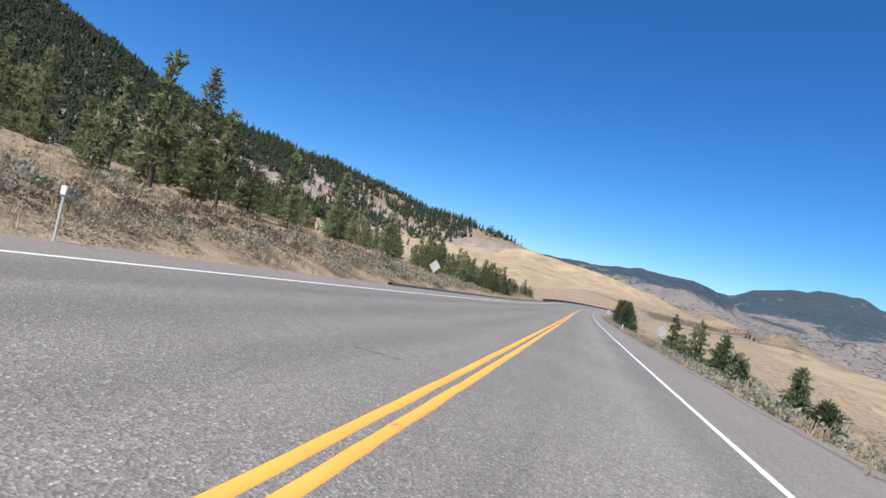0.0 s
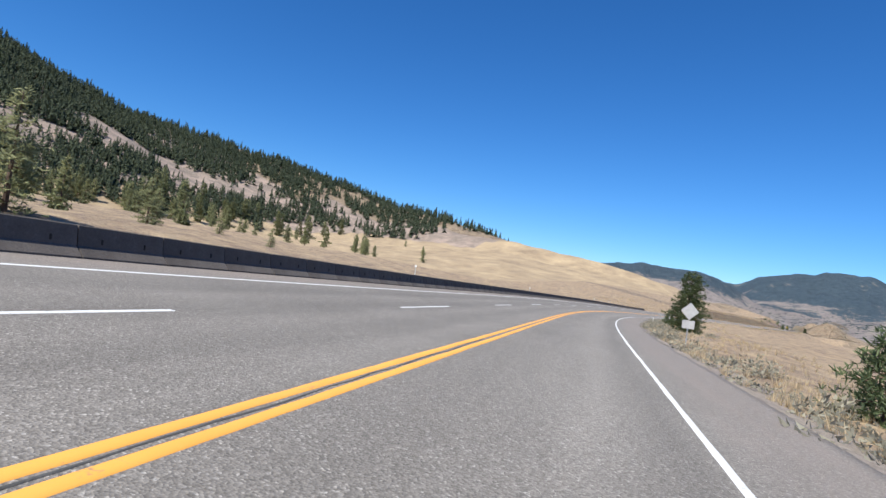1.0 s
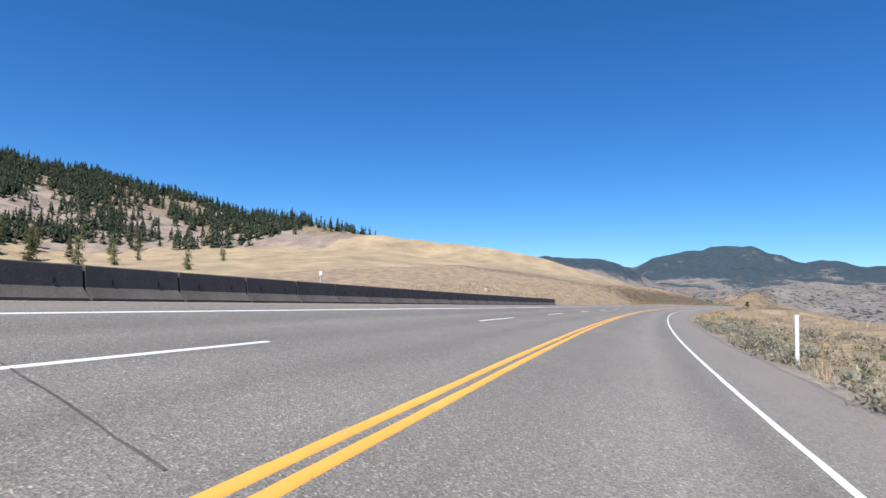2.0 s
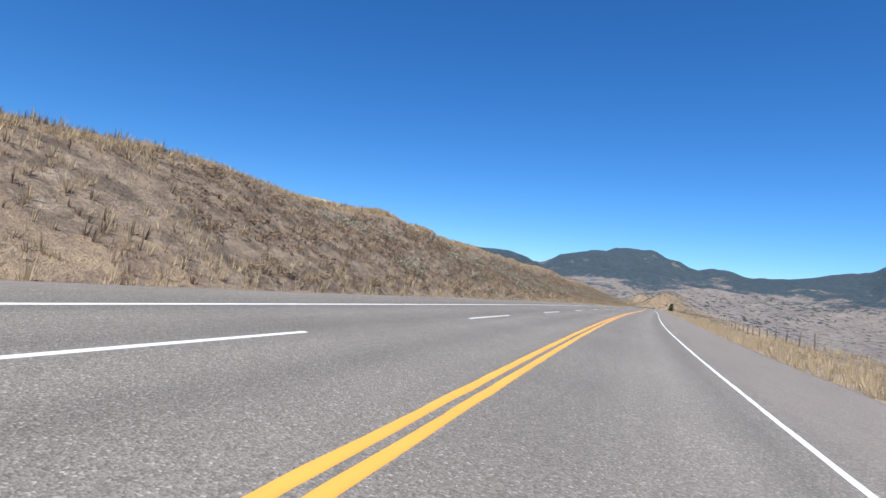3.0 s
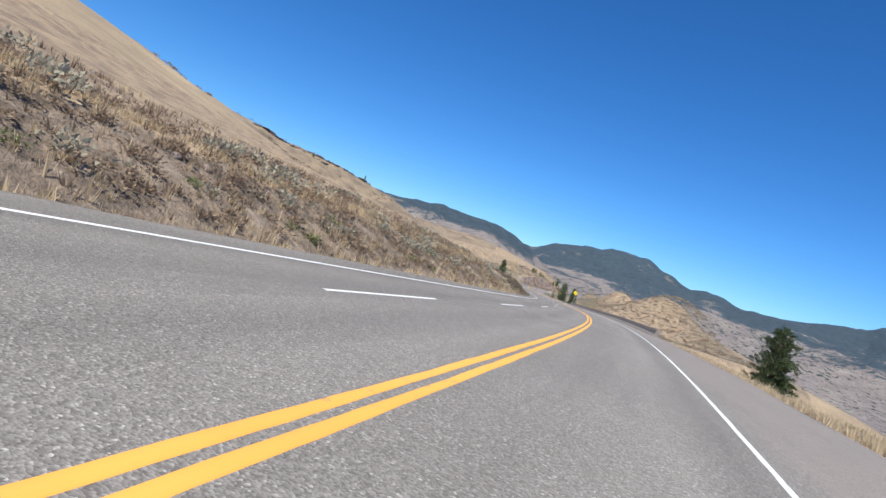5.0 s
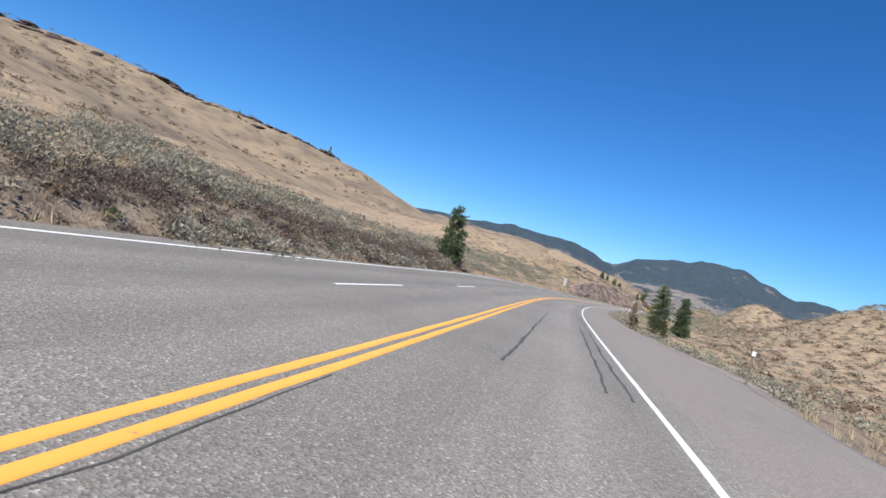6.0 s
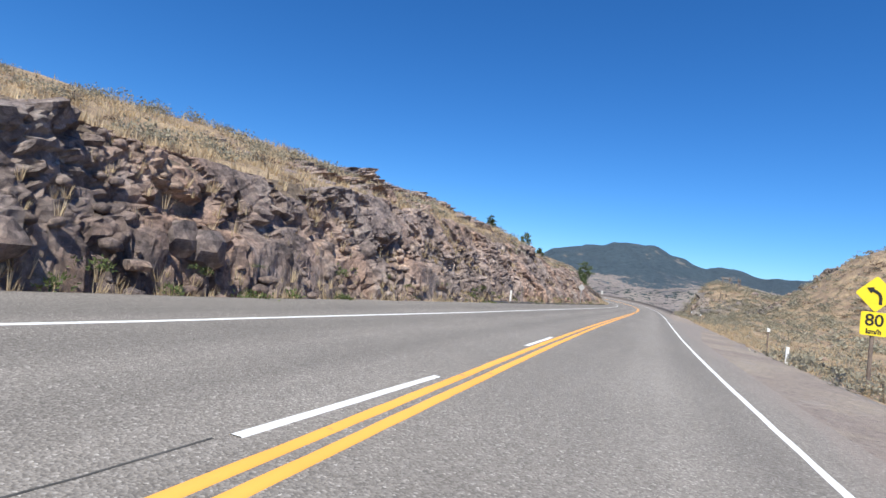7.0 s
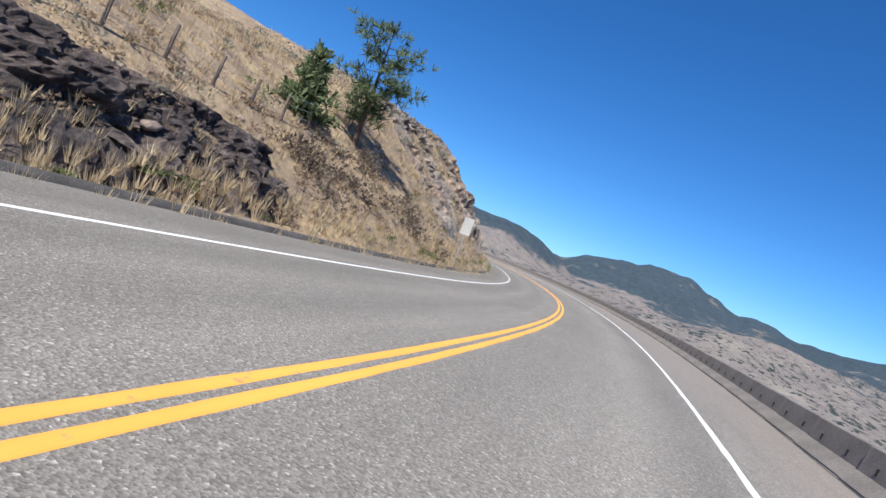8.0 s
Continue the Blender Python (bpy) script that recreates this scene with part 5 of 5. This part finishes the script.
# ---- signs and posts ----
def plate(bm, pts, depth):
    """A thin plate from (y, z) corners, facing -x, rounded a little at its edges."""
    a = [bm.verts.new((-depth / 2, y, z)) for y, z in pts]
    b = [bm.verts.new((depth / 2, y, z)) for y, z in pts]
    bm.faces.new(a)
    bm.faces.new(b[::-1])
    for i in range(len(pts)):
        j = (i + 1) % len(pts)
        bm.faces.new((a[j], a[i], b[i], b[j]))
    bmesh.ops.recalc_face_normals(bm, faces=bm.faces)
    return bm


def rounded(w, h, z, r=.06, turn=0.0):
    out = []
    for cx, cy, a0 in ((1, 1, 0), (-1, 1, 90), (-1, -1, 180), (1, -1, 270)):
        for k in range(4):
            a = radians(a0 + 30 * k)
            out.append((cx * (w / 2 - r) + r * math.cos(a), cy * (h / 2 - r) + r * math.sin(a)))
    c, s = math.cos(radians(turn)), math.sin(radians(turn))
    return [(x * c - y * s, x * s + y * c + z) for x, y in out]


def sign(name, label, post_h, plates, metal=STEEL, post_r=.04):
    """Post with plates: (kind, width, height, z, turn, material)."""
    t = thing(name, label, "road sign")
    bm = bmesh.new()
    tube(bm, (0, 0, -.3), (0, 0, post_h), post_r, post_r * .95, 8)
    part("post", bm, metal, t)
    made = []
    for kind, w, h, z, turn, mat in plates:
        bm = bmesh.new()
        plate(bm, rounded(w, h, z, min(w, h) * .08, turn), .012)
        for v in bm.verts:
            v.co.x -= post_r + .012
        made.append(part(kind, bm, mat, t))
    return t, made


def arrow(points, width, x, mat, parent, head, name="arrow"):
    """A bent arrow of (y, z) points with a head."""
    bm = bmesh.new()
    pts = [Vector((x, y, z)) for y, z in points]
    sides = []
    for i, q in enumerate(pts):
        d = (pts[min(i + 1, len(pts) - 1)] - pts[max(i - 1, 0)]).normalized()
        n = Vector((0, -d.z, d.y)) * width / 2
        sides.append((bm.verts.new(q - n), bm.verts.new(q + n)))
    for a, b in zip(sides[:-1], sides[1:]):
        bm.faces.new((a[0], a[1], b[1], b[0]))
    d = (pts[-1] - pts[-2]).normalized()
    n = Vector((0, -d.z, d.y)) * head * .62
    bm.faces.new([bm.verts.new(pts[-1] - n), bm.verts.new(pts[-1] + d * head), bm.verts.new(pts[-1] + n)])
    g = bmesh.ops.extrude_face_region(bm, geom=bm.faces[:])
    for v in g["geom"]:
        if isinstance(v, bmesh.types.BMVert):
            v.co.x -= .006
    bmesh.ops.recalc_face_normals(bm, faces=bm.faces)
    return part(name, bm, mat, parent, "black arrow")


def lettering(text, size, x, z, parent, name="lettering"):
    cu = bpy.data.curves.new(name, "FONT")
    cu.body, cu.size, cu.align_x, cu.align_y, cu.extrude = text, size * U, "CENTER", "CENTER", .004 * U
    cu.offset = .006 * U
    tmp = bpy.data.objects.new(name, cu)
    me = bpy.data.meshes.new_from_object(tmp)
    bpy.data.objects.remove(tmp)
    me.transform(Matrix.Translation(Vector((x, 0, z)) * U) @ Euler((radians(90), 0, radians(-90))).to_matrix().to_4x4())
    me.materials.append(BLACK)
    ob = new(name, me)
    ob.parent = parent
    return tagged(ob, "black lettering")


# curve warning behind the barrier: bend to the right
t, made = sign("warning_sign", "yellow diamond warning sign with a black bend arrow behind the barrier", 1.9, [("diamond_plate", .74, .74, 2.15, 45, SIGNYELLOW)])
arrow([(.14, 1.88), (.14, 2.02), (.11, 2.12), (.04, 2.19), (-.06, 2.22)], .085, -.062, BLACK, made[0], .16)
set_at(t, 828.8, 7.0, 4, .95)
bm = bmesh.new()
box(bm, (-.06, 0, .85), (.02, .14, .14), .005)
part("reflector", bm, PLASTIC, t, "small white marker plate")
# curve warning with advisory speed
t, made = sign("warning_sign", "yellow diamond curve sign over a yellow speed tab", 2.5, [("diamond_plate", .66, .66, 2.62, 45, SIGNYELLOW), ("speed_tab", .60, .60, 1.86, 0, SIGNYELLOW)], WOOD, .05)
arrow([(-.10, 2.36), (-.10, 2.52), (-.07, 2.62), (.0, 2.68), (.08, 2.71)], .075, -.072, BLACK, made[0], .15)
lettering("80", .42, -.071, 1.94, made[1])
lettering("km/h", .17, -.071, 1.66, made[1])
set_at(t, 987.7, 7.5, 2)


def back_sign(s, o, label, h, plates, turn=0.0, dz=0.0, **kw):
    t, made = sign("road_sign", label, h, plates, **kw)
    return set_at(t, s, o, turn, dz), made


back_sign(41, 7.3, "pale weathered diamond sign on a steel post", 1.5, [("diamond_plate", .66, .66, 1.55, 45, SIGNBACK)], 10)
back_sign(172, 7.6, "pale diamond sign over a small plate beside a pine", 1.8, [("diamond_plate", .75, .75, 2.15, 45, SIGNBACK), ("plate", .72, .5, 1.35, 0, SIGNBACK)], 8, .1)
back_sign(35, -9.4, "bare metal back of a diamond sign", 1.3, [("diamond_plate", .66, .66, 1.5, 45, SIGNBACK)], -8)
back_sign(1051.2, -7.05, "bare metal back of a tall diamond sign by the rock cut", 2.3, [("diamond_plate", .70, .70, 2.44, 45, SIGNBACK)], -18)
back_sign(1143, -6.5, "pale rectangular sign at the bend", 2.2, [("plate", .6, 1.0, 2.5, 0, SIGNBACK)], -10, .1)
t, made = back_sign(957, -8.4, "back of a tall rectangular sign on a wooden post", 2.9, [("plate", .62, 1.6, 1.95, 0, SIGNBACK)], 0, .2, metal=WOOD, post_r=.06)
for y in (-.16, .2):
    bm = bmesh.new()
    box(bm, (-.09, y, 1.95), (.025, .05, 1.7), .004)
    part("stiffener", bm, STEEL, made[0], "grey metal rail")


def delineator(label, group, head=True, h=1.15, thick=.035, mat=WOOD):
    t = thing("marker_post", label, "marker post", group)
    bm = bmesh.new()
    box(bm, (0, 0, h / 2 - .15), (thick, thick * 2, h + .3), .006)
    part("post", bm, mat, t)
    if head:
        bm = bmesh.new()
        box(bm, (-.03, 0, h - .02), (.02, .13, .17), .006)
        part("reflector", bm, PLASTIC, t, "white square marker")
    return t


a = set_at(delineator("thin marker post with a white square reflector", "marker posts"), 926, 7.1)
for s, o in [(937, 7.2), (948, 7.2), (958.5, 7.2), (971, 7.2), (1001, 7.4), (1040.6, 7.1), (1060, 7.3), (567.6, 8.0), (662.9, 8.4), (603, 8.8), (846, 8.6)]:
    copy_at(a, s, o)
b = set_at(delineator("white plastic marker post at the road edge", "white marker posts", False, .65, .055, PLASTIC), 994, 6.9)
for s, o, k in [(301, 6.82, 2.5), (950, 6.9, 1.5), (1010, -7.0, 1.5), (74, 6.7, 1.4), (232, 7.0, 1.5)]:
    copy_at(b, s, o).matrix_basis = place(s, o, 0, 0) @ Matrix.Diagonal((1.05, 1.05, k, 1))
c = set_at(delineator("leaning marker post on the hill side of the road", "hill side posts", True, 1.15, .03, SIGNBACK), 2.4, -8.2)
for s, o in [(172, -10), (217, -9.6), (300, -9.8), (325, -10), (282, -9.9)]:
    copy_at(c, s, o)
d = set_at(delineator("short marker post at the foot of the cut slope", "short posts", True, .62, .04), 563.5, -7.35)
for s, o in [(508.6, -7.35), (640, -7.3)]:
    copy_at(d, s, o)


# ---- fences ----
def fence(s0, s1, step, o, h, label, rails=(), wires=(.35, .7, 1.05), every=1):
    t = thing("wire_fence", label, "fence")
    st = np.arange(s0, s1 + .1, step)
    off = np.array([float(o(s)) if callable(o) else o for s in st])
    x, y, _ = road(st, off)
    z = height(st, off)
    base = None
    for k in range(len(st)):
        p = Vector((x[k], y[k], z[k]))
        if base is None:
            bm = bmesh.new()
            tube(bm, (0, 0, -.3), (.0, .0, h), .06, .05, 6)
            base = part("fence_post", bm, WOOD, t)
            ob = base
        else:
            ob = new("fence_post", base.data)
            ob.parent = t
        ob.location = p * U
        ob.rotation_euler = (rng.normal(0, .04), rng.normal(0, .04), rng.uniform(0, 6))
    for w in wires:
        bm = bmesh.new()
        for k in range(len(st) - 1):
            tube(bm, (x[k], y[k], z[k] + w), (x[k + 1], y[k + 1], z[k + 1] + w), .008, .008, 3)
        part("wire", bm, STEEL, t)
    return t


fence(462, 705, 4.5, lambda s: 13.4 + .6 * math.sin(s / 40), 1.15, "grey wooden post and wire fence on the grassy rim")
fence(898, 962, 5.0, lambda s: -38 + (s - 898) * .12, 1.2, "weathered wooden post and wire fence along the hill crest")
fence(1116, 1132, 2.2, lambda s: -11.0 - (s - 1116) * .05, 1.0, "leaning wooden post and wire fence on the steep bank")


def timber_frame(s, o, label, turn=0.0, w=2.4, h=1.5):
    t = thing("timber_brace", label, "fence brace", "timber braces")
    for y in (-w / 2, w / 2):
        bm = bmesh.new()
        tube(bm, (0, y, -.3), (0, y, h), .08, .07, 8)
        part("post", bm, WOOD, t)
    bm = bmesh.new()
    tube(bm, (0, -w / 2, h * .75), (0, w / 2, h * .75), .06, .06, 6)
    part("rail", bm, WOOD, t)
    bm = bmesh.new()
    tube(bm, (0, -w / 2 - .9, .0), (0, -w / 2, h * .95), .06, .05, 6)
    part("strut", bm, WOOD, t)
    return set_at(t, s, o, turn)


timber_frame(1085, 16.2, "dark timber fence brace on top of the knoll", 75)
timber_frame(1085.5, 14.2, "dark timber fence brace on top of the knoll", 40, 1.6)
timber_frame(1076.7, 12.9, "low timber brace on the knoll's side", 60, 2.0, 1.1)
timber_frame(912, -36, "low timber gate on the hill crest", 90, 4.0, 1.1)


# ---- road wear ----
def crack(points, width, label):
    """A sealed crack along (station, offset) points, wandering a little."""
    pts = np.array(points, float)
    d = np.concatenate([[0], np.cumsum(np.hypot(np.diff(pts[:, 0]), np.diff(pts[:, 1])))])
    t = np.arange(0, d[-1], .22)
    s, o = np.interp(t, d, pts[:, 0]), np.interp(t, d, pts[:, 1])
    s = s + .07 * fbm(t / 1.3, t * 0 + d[-1], 4, 91)
    o = o + .05 * fbm(t / 1.1, t * 0 + 3 + d[-1], 4, 92)
    w = width * (0.55 + .45 * fbm(t / .6, t * 0, 2, 93))
    ns, no = -np.gradient(o), np.gradient(s)
    n = np.hypot(ns, no) + 1e-6
    ns, no = ns / n, no / n
    S = np.stack([s - ns * w, s - ns * w * .6, s + ns * w * .6, s + ns * w], 1)
    O = np.stack([o - no * w, o - no * w * .6, o + no * w * .6, o + no * w], 1)
    x, y, z = road(S, O)
    v = np.stack([x, y, z + np.array([.001, .006, .006, .001])], -1).reshape(-1, 3)
    tagged(sheet("road_crack", v, quads_down(len(t), 4), TAR), label, "road crack", kind="structure")


crack([(486.0, -2.4), (486.0, -1.38), (486.5, -1.4), (487.5, -1.2), (489.0, -1.05), (491.0, -1.03), (490.8, -0.31)], .03, "dark sealed crack across the far lanes")
crack([(491.2, -1.98), (491.0, -1.03)], .025, "short dark sealed crack")
crack([(283.6, -4.2), (283.3, -3.24), (282.8, -2.08), (282.4, -1.21), (282.1, -0.4)], .022, "dark sealed crack across the far lanes")
crack([(461.4, -2.99), (460.7, -1.93), (460.2, -1.0), (459.8, -0.53), (459.2, -0.32)], .04, "dark sealed crack across the far lanes")
crack([(459.8, -0.53), (460.5, -0.49), (462.0, -0.24)], .035, "dark sealed crack beside the centre line")
crack([(553.2, -0.28), (554.0, -0.27), (554.5, -0.30), (555.2, -0.24)], .012, "thin crack beside the centre line")
crack([(621.0, -0.52), (621.5, -0.72), (621.9, -0.86), (622.7, -0.88), (624.0, -0.73), (625.5, -.5)], .02, "dark sealed crack across the far lanes")
crack([(656.2, -2.08), (654.6, -1.08), (653.6, -0.32)], .035, "dark sealed crack across the far lanes")
crack([(823, .28), (825.9, 0.22), (826.4, 0.26), (827.1, 0.22), (829, 0.2)], .015, "thin crack along the centre line")
crack([(1085.4, -0.9), (1084.9, -0.68), (1084.5, -0.21), (1084.6, 0.1)], .025, "branching crack across the centre line")
crack([(60, -.05), (64.7, -0.03), (65.7, -0.02), (68, -0.02), (75, 0)], .012, "thin crack between the centre lines")
crack([(133, -.02), (136.5, 0.0), (140, -0.02), (146, 0)], .02, "thin crack between the centre lines")
crack([(930.6, -3.4), (929.8, -2.16), (929.2, -0.96), (929.0, 0.4)], .02, "thin crack across the far lane")
crack([(1.0, -1.5), (1.1, -0.66)], .03, "short dark sealed crack")
crack([(1079.5, .02), (1084, 0.0), (1090, 0.02)], .025, "crack between the centre lines")
crack([(966.5, -0.78), (971.7, -0.6), (973.0, -0.5)], .02, "dark seam leading to the last lane dash")
for o0, o1, s1 in ((2.93, 3.02, 851), (3.28, 3.34, 862), (1.31, 1.5, 856)):
    crack([(833.0, o0), (s1, o1)], .05, "dark tyre skid mark")


def curb(s0, s1, o, label):
    """A low rolled asphalt kerb along the edge of the road."""
    st = np.arange(s0, s1, 2.0)
    oo = np.array([float(np.interp(q, [r[0] for r in o], [r[1] for r in o])) for q in st])
    prof = np.array([(-.16, -.15), (-.13, .09), (-.05, .13), (.05, .11), (.14, -.02), (.16, -.1)])
    x, y, z = road(st[:, None], oo[:, None] + prof[:, 0])
    v = np.stack([x, y, z + prof[:, 1]], -1).reshape(-1, 3)
    tagged(sheet("asphalt_curb", v, quads_down(len(st), len(prof)), CURB), label, "kerb", kind="structure")


curb(22, 137, [(22, -8.15), (137, -8.2)], "low dark asphalt kerb on the hill side")
curb(1004, 1390, [(1004, -6.7), (1060, -6.75), (1090, -6.85), (1130, -6.1), (1390, -6.1)], "low dark asphalt kerb below the rock")
